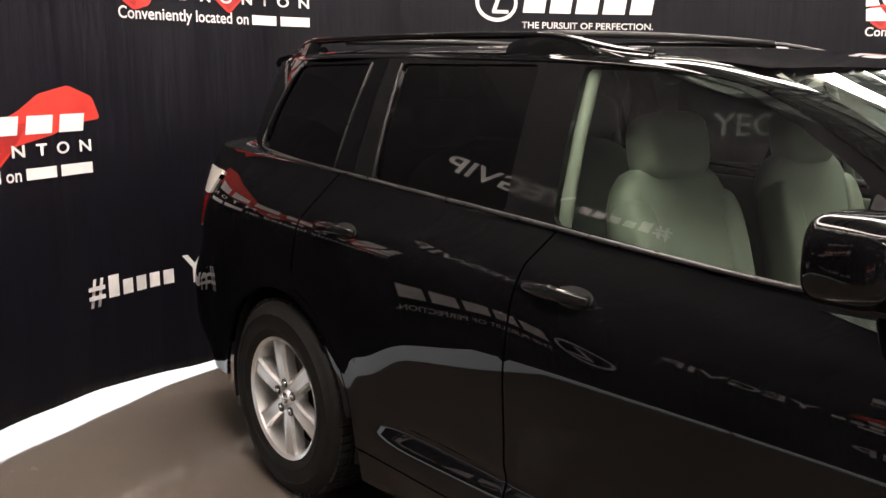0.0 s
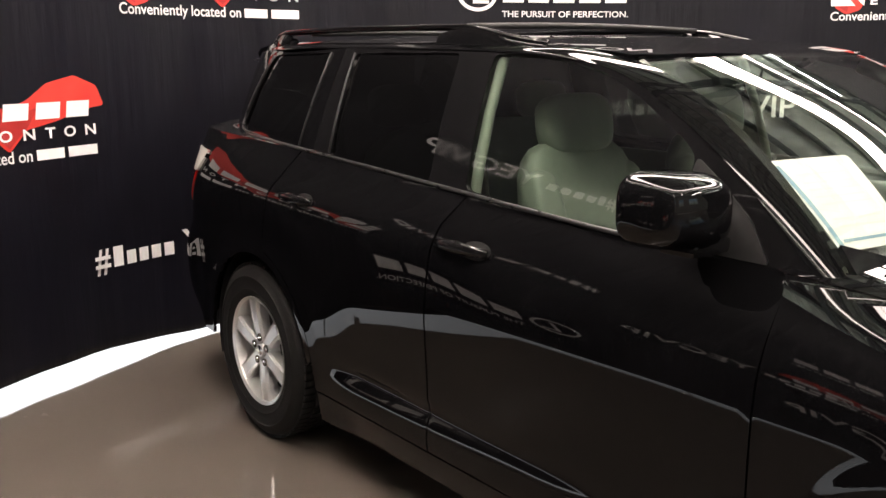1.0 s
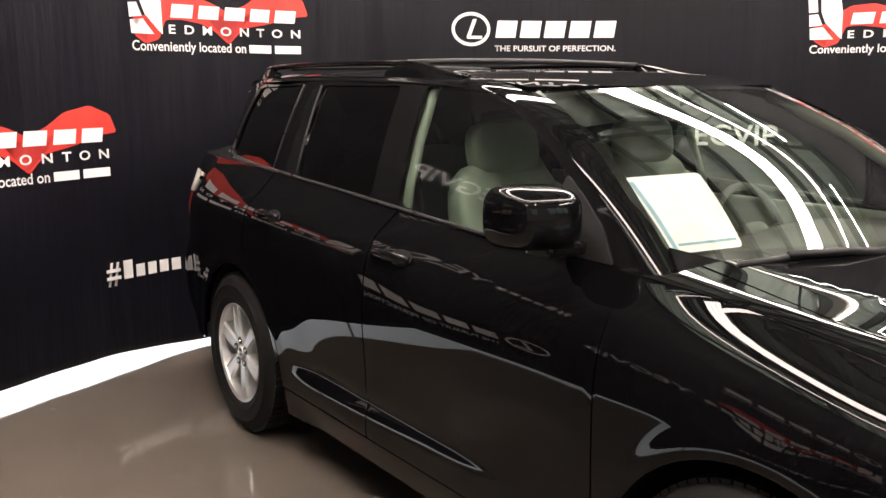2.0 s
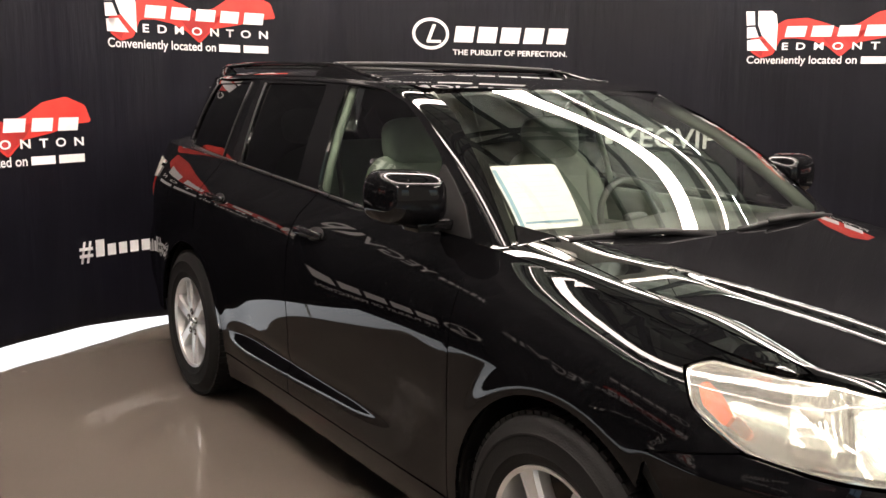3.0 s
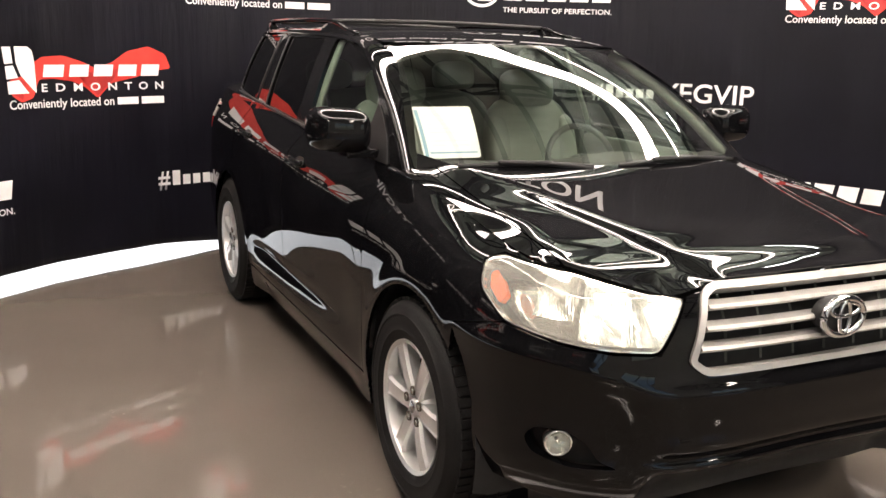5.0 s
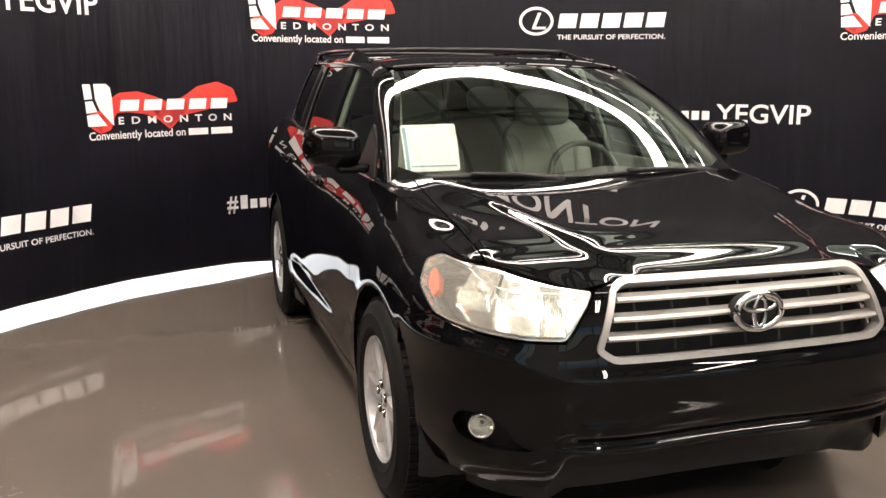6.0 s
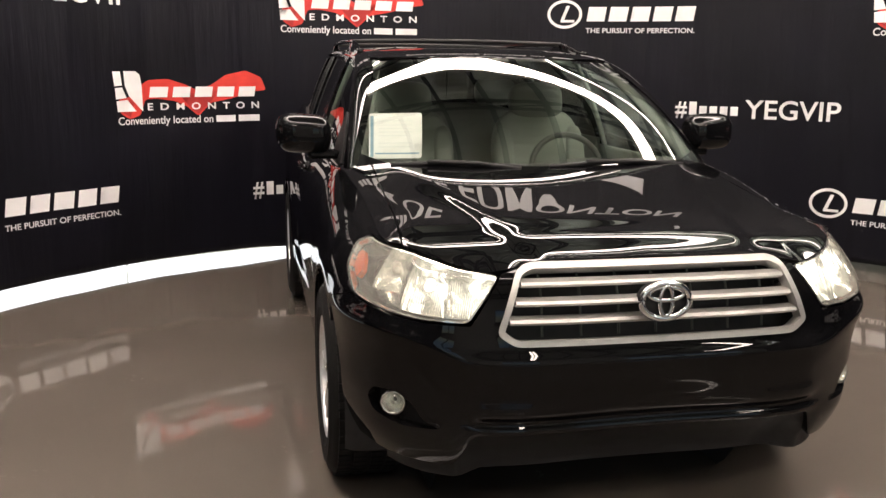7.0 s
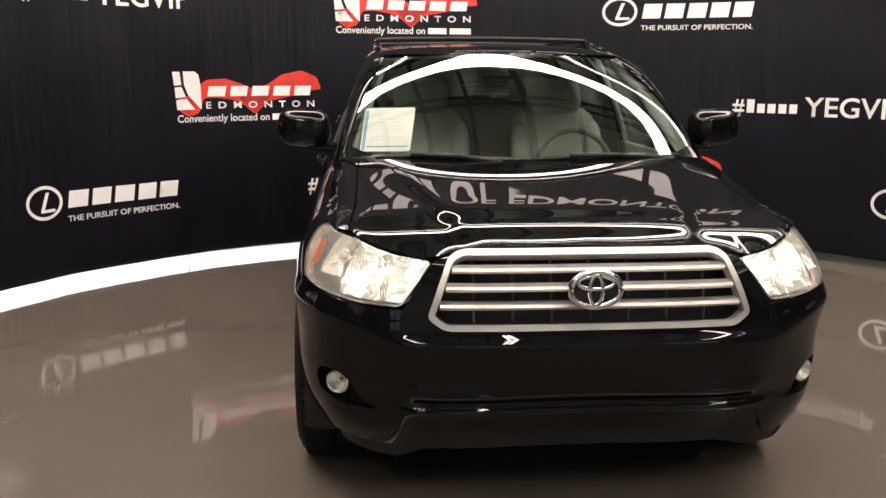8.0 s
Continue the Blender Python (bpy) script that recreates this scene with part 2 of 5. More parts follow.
def spline(xs, ys):
    """A natural cubic spline through (xs, ys), flat outside; works on arrays."""
    xs, ys = np.array(xs, float), np.array(ys, float)
    n, h = len(xs), np.diff(xs)
    a, r = np.zeros((n, n)), np.zeros(n)
    a[0, 0] = a[-1, -1] = 1
    for i in range(1, n - 1):
        a[i, i - 1:i + 2] = h[i - 1], 2 * (h[i - 1] + h[i]), h[i]
        r[i] = 6 * ((ys[i + 1] - ys[i]) / h[i] - (ys[i] - ys[i - 1]) / h[i - 1])
    k = np.linalg.solve(a, r)

    def at(x):
        x = np.clip(np.asarray(x, float), xs[0], xs[-1])
        i = np.clip(np.searchsorted(xs, x) - 1, 0, n - 2)
        d, e = xs[i + 1] - x, x - xs[i]
        return (k[i] * d ** 3 + k[i + 1] * e ** 3) / (6 * h[i]) + (ys[i] / h[i] - k[i] * h[i] / 6) * d + (ys[i + 1] / h[i] - k[i + 1] * h[i] / 6) * e
    return at


def ease(a, b, x):
    t = np.clip((np.asarray(x, float) - a) / (b - a), 0, 1)
    return t * t * t * (t * (6 * t - 15) + 10)


def inside(poly, p):
    """Which of the points p lie inside the polygon."""
    poly, hit = np.array(poly), np.zeros(len(p), bool)
    for (x0, y0), (x1, y1) in zip(poly, np.roll(poly, -1, 0)):
        if y0 != y1:
            hit ^= ((y0 > p[:, 1]) != (y1 > p[:, 1])) & (p[:, 0] < (x1 - x0) * (p[:, 1] - y0) / (y1 - y0) + x0)
    return hit


def stepped(poly, step):
    """The closed polygon with its sides cut into pieces no longer than step."""
    out = []
    for a, b in zip(poly, [*poly[1:], poly[0]]):
        k = max(1, math.ceil(math.dist(a, b) / step))
        out += [(a[0] + (b[0] - a[0]) * i / k, a[1] + (b[1] - a[1]) * i / k) for i in range(k)]
    return out


def soft(poly, radius, cuts=5):
    """The closed polygon with its corners rounded."""
    out, n = [], len(poly)
    for i in range(n):
        p, a, b = Vector(poly[i]), Vector(poly[i - 1]), Vector(poly[(i + 1) % n])
        r = min(radius, 0.45 * (a - p).length, 0.45 * (b - p).length)
        s, e = p + (a - p).normalized() * r, p + (b - p).normalized() * r
        for k in range(cuts + 1):
            t = k / cuts
            q = s * (1 - t) ** 2 + p * 2 * t * (1 - t) + e * t * t
            out.append((q.x, q.y))
    return out


def shrunk(poly, d):
    """The closed polygon moved inwards by d."""
    c = np.array(poly)
    area = 0.5 * np.sum(c[:, 0] * np.roll(c[:, 1], -1) - np.roll(c[:, 0], -1) * c[:, 1])
    e = np.roll(c, -1, 0) - np.roll(c, 1, 0)
    nrm = np.c_[-e[:, 1], e[:, 0]] / np.maximum(np.linalg.norm(e, axis=1), 1e-9)[:, None] * (1 if area > 0 else -1)
    return [tuple(q) for q in c + nrm * d]


def normals(fn, u, v, h=2e-3):
    du = fn(u + h, v) - fn(u - h, v)
    dv = fn(u, v + h) - fn(u, v - h)
    n = np.cross(du, dv)
    return n / np.maximum(np.linalg.norm(n, axis=1), 1e-12)[:, None]


def patch(name, fn, outline, material, parent=None, holes=(), step=0.04, depth=0.014, offset=0.0, out=1, label=""):
    """A shaped panel: the polygon outline in (u, v), less its holes, laid on the surface fn, with an edge of that depth turned inwards.
    out: 1 where du x dv looks outwards, else -1."""
    loops = [stepped(list(outline), step)] + [stepped(list(h), step) for h in holes]
    pts, edges = [], []
    for lp in loops:
        k = len(pts)
        pts += lp
        edges += [(k + i, k + (i + 1) % len(lp)) for i in range(len(lp))]
    rim = np.array(pts)
    lo, hi = rim.min(0), rim.max(0)
    gx, gy = np.meshgrid(np.arange(lo[0] + step / 2, hi[0], step), np.arange(lo[1] + step / 2, hi[1], step))
    g = np.c_[gx.ravel(), gy.ravel()]
    if len(g):
        ok = inside(loops[0], g)
        for lp in loops[1:]:
            ok &= ~inside(lp, g)
        g = g[ok]
        if len(g):
            far = np.ones(len(g), bool)
            for q in rim:
                far &= np.hypot(g[:, 0] - q[0], g[:, 1] - q[1]) > step * 0.45
            g = g[far]
    flat = [Vector(p) for p in pts] + [Vector(p) for p in g]
    vs, _, fs, _, _, _ = geometry.delaunay_2d_cdt(flat, edges, [], 0, 1e-6)
    uv = np.array([(p.x, p.y) for p in vs])
    tri = np.array([f for f in fs])
    mid = uv[tri].mean(1)
    keep = inside(loops[0], mid)
    for lp in loops[1:]:
        keep &= ~inside(lp, mid)
    tri = tri[keep]
    nm = normals(fn, uv[:, 0], uv[:, 1]) * out
    co = fn(uv[:, 0], uv[:, 1]) + nm * offset
    fl = np.einsum("ij,ij->i", np.cross(co[tri[:, 1]] - co[tri[:, 0]], co[tri[:, 2]] - co[tri[:, 0]]), nm[tri].mean(1)) < 0
    tri[fl] = tri[fl][:, ::-1]
    verts, vn, faces = co.tolist(), nm.tolist(), tri.tolist()
    if depth:
        seen = {}
        for f in faces:
            for a, b in ((f[0], f[1]), (f[1], f[2]), (f[2], f[0])):
                seen[(a, b)] = 1
        border = [(a, b) for a, b in seen if (b, a) not in seen]
        k0 = len(verts)
        names, centre = {}, co.mean(0)
        for a, b in border:
            for q in (a, b):
                if q not in names:
                    names[q] = len(verts)
                    verts.append(co[q].tolist()), vn.append(nm[q].tolist())
                    verts.append((co[q] - nm[q] * depth).tolist()), vn.append(nm[q].tolist())
        for a, b in border:
            side = np.cross(co[b] - co[a], nm[a])
            side = side / max(np.linalg.norm(side), 1e-9)
            for q in (a, b):
                vn[names[q]] = vn[names[q] + 1] = side.tolist()
            faces.append([b, a, names[a] + 1, names[b] + 1])
            faces[-1] = [names[b], names[a], names[a] + 1, names[b] + 1]
    me = bpy.data.meshes.new(name)
    me.from_pydata(verts, [], faces)
    me.validate()
    me.polygons.foreach_set("use_smooth", [True] * len(me.polygons))
    if len(me.vertices) == len(vn):
        me.normals_split_custom_set_from_vertices(vn)
    return mesh_object(name, me, material, parent, label)


def mirrored(fn):
    return lambda u, v: fn(u, v) * np.array((1.0, -1.0, 1.0))


# ---- the place ----
CX, CY, CR = 0.83, 0.28, 3.87          # middle and radius of the curtain's round
BEND = CR * math.pi / 2
HEM, TOP = 0.07, 3.75


def curtain_at(a, z, off=0.0):
    """The curtain's face at a metres along it (0 behind the car's tail, growing to the car's left), z up; off: metres towards the room."""
    a, z = np.asarray(a, float), np.asarray(z, float)
    r = np.clip(a, -BEND, BEND)
    f = math.pi - r / CR
    over = np.abs(a) - np.abs(r)
    fold = 0.007 * np.sin(6.1 * a + 0.5 * np.sin(1.7 * a)) + 0.004 * np.sin(15.3 * a + 2.0) + 0.0025 * np.sin(2.1 * z + 4 * a)
    x = CX + (CR - fold - off) * np.cos(f) + over
    y = CY + (CR - fold - off) * np.sin(f)
    return np.stack([x, y, z + 0 * a], -1)


def slab(name, lo, hi, material, label, bevel=0.0):
    bm = bmesh.new()
    box(bm, lo, hi, bevel)
    return tagged(part(name, bm, material), label, name.split("_")[0], kind="structure")


def grid_mesh(name, fn, us, vs):
    u, v = np.meshgrid(us, vs, indexing="ij")
    co = fn(u.ravel(), v.ravel())
    n, k = len(us), len(vs)
    faces = [(i * k + j, (i + 1) * k + j, (i + 1) * k + j + 1, i * k + j + 1) for i in range(n - 1) for j in range(k - 1)]
    me = bpy.data.meshes.new(name)
    me.from_pydata(co.tolist(), [], faces)
    return me


HALL = 11.0
slab("floor", (-HALL, -HALL, -0.12), (HALL, HALL, 0.0), FLOOR, "polished grey-brown sealed concrete floor with faint clouds")
slab("wall_west", (-HALL - 0.3, -HALL - 0.3, -0.12), (-HALL, HALL + 0.3, 6.4), WALLS, "pale painted block wall of the hall")
slab("wall_north", (-HALL, HALL, -0.12), (HALL, HALL + 0.3, 6.4), WALLS, "pale painted block wall of the hall")
slab("wall_south", (-HALL, -HALL - 0.3, -0.12), (HALL, -HALL, 6.4), WALLS, "pale painted block wall of the hall")


def wall_with_windows():
    """The hall's front wall with a row of three high window openings."""
    bm = bmesh.new()
    spans = [(-HALL - 0.3, -7.0), (-4.4, -1.7), (0.9, 3.6), (6.2, HALL + 0.3)]
    for y0, y1 in spans:
        box(bm, (HALL, y0, 0.9), (HALL + 0.3, y1, 3.4))
    box(bm, (HALL, -HALL - 0.3, -0.12), (HALL + 0.3, HALL + 0.3, 0.9))
    box(bm, (HALL, -HALL - 0.3, 3.4), (HALL + 0.3, HALL + 0.3, 6.4))
    tagged(part("wall_east", bm, WALLS), "pale painted hall wall with wide window openings", "wall", kind="structure")
    for i, (y0, y1) in enumerate(((-7.0, -4.4), (-1.7, 0.9), (3.6, 6.2))):
        fr = bmesh.new()
        for k in range(4):
            y = y0 + (y1 - y0) * k / 3
            box(fr, (HALL + 0.10, max(y - 0.03, y0), 0.9), (HALL + 0.16, min(y + 0.03, y1), 3.4))
        for z in (0.9, 2.12, 3.34):
            box(fr, (HALL + 0.105, y0, z), (HALL + 0.155, y1, z + 0.06))
        tagged(part(f"window_{i + 1}", fr, TRUSS), "dark metal window frame with three lights", "window", kind="structure")


wall_with_windows()


def ceiling():
    me = grid_mesh("ceiling", lambda u, v: np.stack([u, v, 6.3 + 0.03 * np.sign(np.sin(u * 18)) + 0 * v], -1), np.arange(-HALL, HALL + 0.01, 0.0873), np.linspace(-HALL, HALL, 5))
    mesh_object("ceiling", me, CEILING, smooth=False)
    tagged(bpy.data.objects["ceiling"], "pale ribbed metal roofing of the hall", "ceiling", kind="structure")


ceiling()


def roof_truss(x):
    """One lattice truss across the hall: two chords with slanting webs between them."""
    bm = bmesh.new()
    ys = np.linspace(-HALL, HALL, 23)
    for z in (5.2, 6.1):
        box(bm, (x - 0.06, -HALL, z - 0.06), (x + 0.06, HALL, z + 0.06))
    for i in range(22):
        a, b = (5.2, 6.1) if i % 2 else (6.1, 5.2)
        tube(bm, [(x, ys[i], a), (x, ys[i + 1], b)], 0.035, 5)
    return tagged(part("roof_truss", bm, TRUSS), "dark painted steel lattice roof truss", "roof truss", "roof trusses")


for tx in (-8.0, -4.5, -1.0, 2.5, 6.0, 9.5):
    roof_truss(tx)


def roof_purlins():
    for y in np.arange(-10.0, 10.1, 1.0):
        bm = bmesh.new()
        box(bm, (-HALL, y - 0.045, 6.10), (HALL, y + 0.045, 6.25))
        tagged(part("purlin", bm, TRUSS), "dark steel purlin under the roofing", "purlin", "purlins")


roof_purlins()


def curtain():
    us = np.arange(-BEND - 6.2, BEND + 6.21, 0.05)
    zs = [HEM, HEM + 0.05, 0.5, 1.0, 1.5, 2.0, 2.5, 3.1, TOP - 0.05, TOP]
    hem_sag = lambda a: 0.045 * ease(-1.7, -0.6, a) * (1 - ease(1.5, 3.0, a))
    me = grid_mesh("wall_curtain", lambda a, z: curtain_at(a, np.where(z < HEM + 0.06, z - hem_sag(a), z)), us, zs)
    ob = mesh_object("wall_curtain", me, CURTAIN)
    m = ob.modifiers.new("cloth", "SOLIDIFY")
    m.thickness, m.offset = 0.004, 0
    return tagged(ob, "black printed banner cloth hung in a round, with white and red prints", "curtain", kind="structure")


cloth = curtain()


def on_cloth(name, verts, faces, material, off=0.006):
    """Lays flat (along, up) points on the curtain's face."""
    v = np.array(verts, float)
    me = bpy.data.meshes.new(name)
    me.from_pydata(curtain_at(v[:, 0], v[:, 1], off).tolist(), [], faces)
    ob = mesh_object(name, me, material, cloth)
    return ob


def fill(poly, step=0.06):
    """Triangles of a polygon, cut finely enough to follow the cloth."""
    pts = stepped(poly, step)
    edges = [(i, (i + 1) % len(pts)) for i in range(len(pts))]
    vs, _, fs, _, _, _ = geometry.delaunay_2d_cdt([Vector(p) for p in pts], edges, [], 0, 1e-6)
    uv = np.array([(p.x, p.y) for p in vs])
    tri = np.array([list(f) for f in fs])
    return uv, tri[inside(pts, uv[tri].mean(1))].tolist()


def shape(name, polys, material, a, z, off=0.006):
    verts, faces = [], []
    for poly in polys:
        uv, tri = fill([(a + x, z + y) for x, y in poly])
        k = len(verts)
        verts += uv.tolist()
        faces += [[i + k for i in t] for t in tri]
    return on_cloth(name, verts, faces, material, off)


def words(name, text, a, z, width, height, material=INK_WHITE, bold=0.0, gap=1.0, off=0.006):
    """Lettering of that cap height, its first letter's foot at (a, z)."""
    cu = bpy.data.curves.new(name, "FONT")
    cu.body, cu.size, cu.fill_mode, cu.resolution_u, cu.offset, cu.space_character = text, 1.0, "FRONT", 4, bold, gap
    ob = new(name, cu)
    me = bpy.data.meshes.new_from_object(ob.evaluated_get(bpy.context.evaluated_depsgraph_get()))
    bpy.data.objects.remove(ob)
    bpy.data.curves.remove(cu)
    co = np.array([v.co[:2] for v in me.vertices])
    faces = [list(p.vertices) for p in me.polygons]
    bpy.data.meshes.remove(me)
    x0, x1 = co[:, 0].min(), co[:, 0].max()
    return on_cloth(name, np.c_[a + (co[:, 0] - x0) / (x1 - x0) * width, z + co[:, 1] / 0.73 * height], faces, material, off)


def bar(x0, x1, y0, y1, lean=0.0):
    return [(x0, y0), (x1, y0), (x1 + lean, y1), (x0 + lean, y1)]


def ring(cx, cy, rx, ry, w, cuts=28):
    """A ring as quads that follow one another."""
    out = []
    for k in range(cuts):
        t, s = 2 * math.pi * k / cuts, 2 * math.pi * (k + 1) / cuts
        p = lambda q, d: (cx + (rx - d) * math.cos(q), cy + (ry - d) * math.sin(q))
        out.append([p(t, 0), p(s, 0), p(s, w), p(t, w)])
    return out


def print_dealer(a, z, k=1.0):
    """Dealer print: a white panel, a red ribbon, a wordmark of plain bars, the town and a line of small print."""
    q = lambda pts: [((x - 240) * 0.0027 * k, (228 - y) * 0.00235 * k) for x, y in pts]
    shape("ribbon_print", [soft(q([(255, 150), (300, 140), (322, 108), (345, 92), (400, 88), (450, 105), (490, 125), (535, 105), (575, 75), (640, 60), (688, 82), (702, 125), (650, 132), (600, 150), (530, 165), (490, 208), (455, 175), (420, 158), (370, 150), (335, 152), (318, 200), (285, 212), (258, 192)]), 0.02, 3)], INK_RED, a, z, 0.005)
    shape("ribbon_fold_print", [q([(420, 120), (490, 140), (555, 122), (530, 160), (490, 200), (458, 170)]), q([(262, 188), (285, 150), (300, 160), (288, 205)])], INK_DEEP, a, z, 0.0065)
    panel = [q([(272, 65), (308, 65), (320, 76), (325, 110), (326, 188), (318, 180), (285, 140), (274, 108)]), q([(240, 66), (262, 66), (266, 108), (244, 110)]), q([(245, 116), (266, 114), (278, 146), (247, 150)]), q([(248, 156), (280, 152), (306, 188), (250, 188)])]
    shape("panel_print", panel, INK_WHITE, a, z, 0.008)
    mark = [q(bar(345 + i * 67, 345 + i * 67 + 52, 146, 113, 5)) for i in range(5)]
    shape("wordmark_print", mark, INK_WHITE, a, z, 0.0085)
    words("town_print", "EDMONTON", a + 0.270 * k, z + 43 * 0.00235 * k, 0.915 * k, 0.052 * k, bold=0.02, gap=2.1, off=0.0095)
    words("small_print", "Conveniently located on", a + 10 * 0.0027 * k, z, 283 * 0.0027 * k, 0.058 * k, bold=0.012, off=0.0095)
    shape("small_print_bars", [q(bar(543, 603, 228, 207)), q(bar(613, 680, 228, 207))], INK_WHITE, a, z, 0.006)


def print_badge(a, z, k=1.0):
    """Badge print: a ring with a slanting bar, a wordmark of plain bars and the slogan under it."""
    s = 0.00257 * k
    q = lambda pts: [((x - 962) * s, (132 - y) * s) for x, y in pts]
    o = ring(56 * s, 59 * s, 57 * s, 46 * s, 9 * s) + [q([(1005, 92), (1016, 92), (1034, 46), (1023, 46)]), q([(1005, 99), (1050, 99), (1050, 91), (1005, 91)])]
    shape("badge_ring_print", o, INK_WHITE, a, z)
    mark = [q(bar(1090 + i * 71, 1090 + i * 71 + 58, 95, 49, 7)) for i in range(5)]
    shape("badge_wordmark_print", mark, INK_WHITE, a, z)
    words("slogan_print", "THE PURSUIT OF PERFECTION.", a + 126 * s, z, 350 * s, 16 * s, bold=0.012)


def print_tag(a, z, k=1.0):
    """Hash-tag print: the hash sign, plain bars for the brand and the letters after it."""
    shape("tag_bars_print", [bar(0.115 + 0.083 * i, 0.175 + 0.083 * i, 0.012, 0.12 if i == 0 else 0.085) for i in range(5)], INK_WHITE, a, z)
    words("hash_print", "#", a, z, 0.095, 0.135, bold=0.02)
    words("tag_letters_print", "YEGVIP", a + 0.56, z - 0.005, 0.74, 0.155, bold=0.012)


for at_, z_ in ((-10.9, 1.80), (-6.1, 1.10), (-8.55, 0.40), (-1.229, 1.80), (-2.587, 1.10), (3.634, 1.80), (0.9, 0.40), (6.9, 1.10)):
    print_dealer(at_, z_)
for at_, z_ in ((-6.1, 1.83), (-9.75, 1.12), (-3.806, 0.45), (1.079, 1.835), (-0.2, 1.12), (3.31, 0.36), (-10.9, 0.45), (8.3, 0.4)):
    print_badge(at_, z_)
for at_, z_ in ((-3.72, 1.95), (-8.5, 1.90), (-5.30, 1.16), (2.184, 1.155), (-1.472, 0.485), (-6.2, 0.49), (5.7, 0.49), (6.0, 1.9)):
    print_tag(at_, z_)


def print_title(a, z):
    """Large heading high on the cloth: plain bars for the brand, then the words, and a line of small print."""
    shape("heading_bars_print", [bar(0.19 * i, 0.19 * i + 0.14, 0.02, 0.19) for i in range(5)], INK_WHITE, a, z)
    words("heading_print", "OF EDMONTON", a + 1.08, z, 2.8, 0.28, bold=0.015)
    words("heading_small_print", "Conveniently located on", a + 1.15, z - 0.32, 1.35, 0.13, bold=0.012)
    shape("heading_small_bars_print", [bar(2.58, 2.95, -0.32, -0.20), bar(3.02, 3.45, -0.32, -0.20)], INK_WHITE, a, z)


print_title(-1.33, 3.12)


def flat_ring(bm, r0, r1, z0, z1, n=96):
    """A flat hoop with a square section, added to bm."""
    rows = []
    for k in range(n):
        c, q = math.cos(2 * math.pi * k / n), math.sin(2 * math.pi * k / n)
        rows.append([bm.verts.new((r * c, r * q, z)) for r, z in ((r0, z0), (r1, z0), (r1, z1), (r0, z1))])
    for a, b in zip(rows, [*rows[1:], rows[0]]):
        for j in range(4):
            bm.faces.new((a[j], b[j], b[(j + 1) % 4], a[(j + 1) % 4]))


def ring_lamp():
    """Lamp ring hung over the car: a flat hoop with three glowing bands under it."""
    base = empty("ring_lamp", pose(0.83, 0.22, 4.0))
    tagged(base, "white round hoop lamp with three bright bands hung from the roof", "ring lamp")
    hoop = bmesh.new()
    flat_ring(hoop, 2.45, 2.79, 0.015, 0.11)
    part("hoop", hoop, CEILING, base)
    for r in (2.465, 2.575, 2.685):
        bm = bmesh.new()
        flat_ring(bm, r, r + 0.088, 0.0, 0.013)
        part("diffuser", bm, LAMP_RING, base, "bright white lamp band")
    outer = bmesh.new()
    flat_ring(outer, 3.36, 3.46, 0.015, 0.07, 128)
    part("outer_hoop", outer, CEILING, base)
    bm = bmesh.new()
    flat_ring(bm, 3.394, 3.426, 0.0, 0.013, 128)
    part("outer_diffuser", bm, LAMP_RING, base, "thin bright outer lamp band")
    for k in range(6):
        bm = bmesh.new()
        a = math.pi * k / 3
        tube(bm, [(2.62 * math.cos(a), 2.62 * math.sin(a), 0.06), (3.41 * math.cos(a), 3.41 * math.sin(a), 0.05)], 0.012, 6)
        part("spoke", bm, TRUSS, base)
        bm = bmesh.new()
        tube(bm, [(2.62 * math.cos(a), 2.62 * math.sin(a), 0.1), (2.62 * math.cos(a), 2.62 * math.sin(a), 2.27)], 0.008, 6)
        part("hanging_wire", bm, TRUSS, base)


ring_lamp()


def hall_lamp(x, y, down=False):
    """A long lamp: a trough with two tubes on top that light the roof, or below it."""
    base = empty("hall_lamp", pose(x, y, 4.6))
    tagged(base, "unseen long twin-tube trough lamp added ahead of the car to brighten floor and bumper" if down else "long twin-tube trough lamp hung from the roof, lighting it", "hall lamp", "hall lamps")
    bm = bmesh.new()
    box(bm, (-1.3, -0.12, 0.0), (1.3, 0.12, 0.08), 0.01)
    part("housing", bm, CEILING, base)
    for dy in (-0.06, 0.06):
        bm = bmesh.new()
        tube(bm, [(-1.25, dy, -0.03 if down else 0.11), (1.25, dy, -0.03 if down else 0.11)], 0.02, 8)
        part("tube", bm, LAMP_FILL if down else LAMP_HALL, base, "bright lamp tube", smooth=True)
    for dx in (-1.1, 1.1):
        bm = bmesh.new()
        tube(bm, [(dx, 0, 0.0), (dx, 0, 1.67)], 0.01, 6)
        part("hanger", bm, TRUSS, base)


for hx in (-5.6, -1.9, 1.9, 5.6):
    for hy in (-5.2, 5.2):
        hall_lamp(hx, hy)
# unseen lamps added ahead of the car to brighten the floor and front bumper
for hy in (-3.2, 0.4, 4.0):
    hall_lamp(7.0, hy, True)


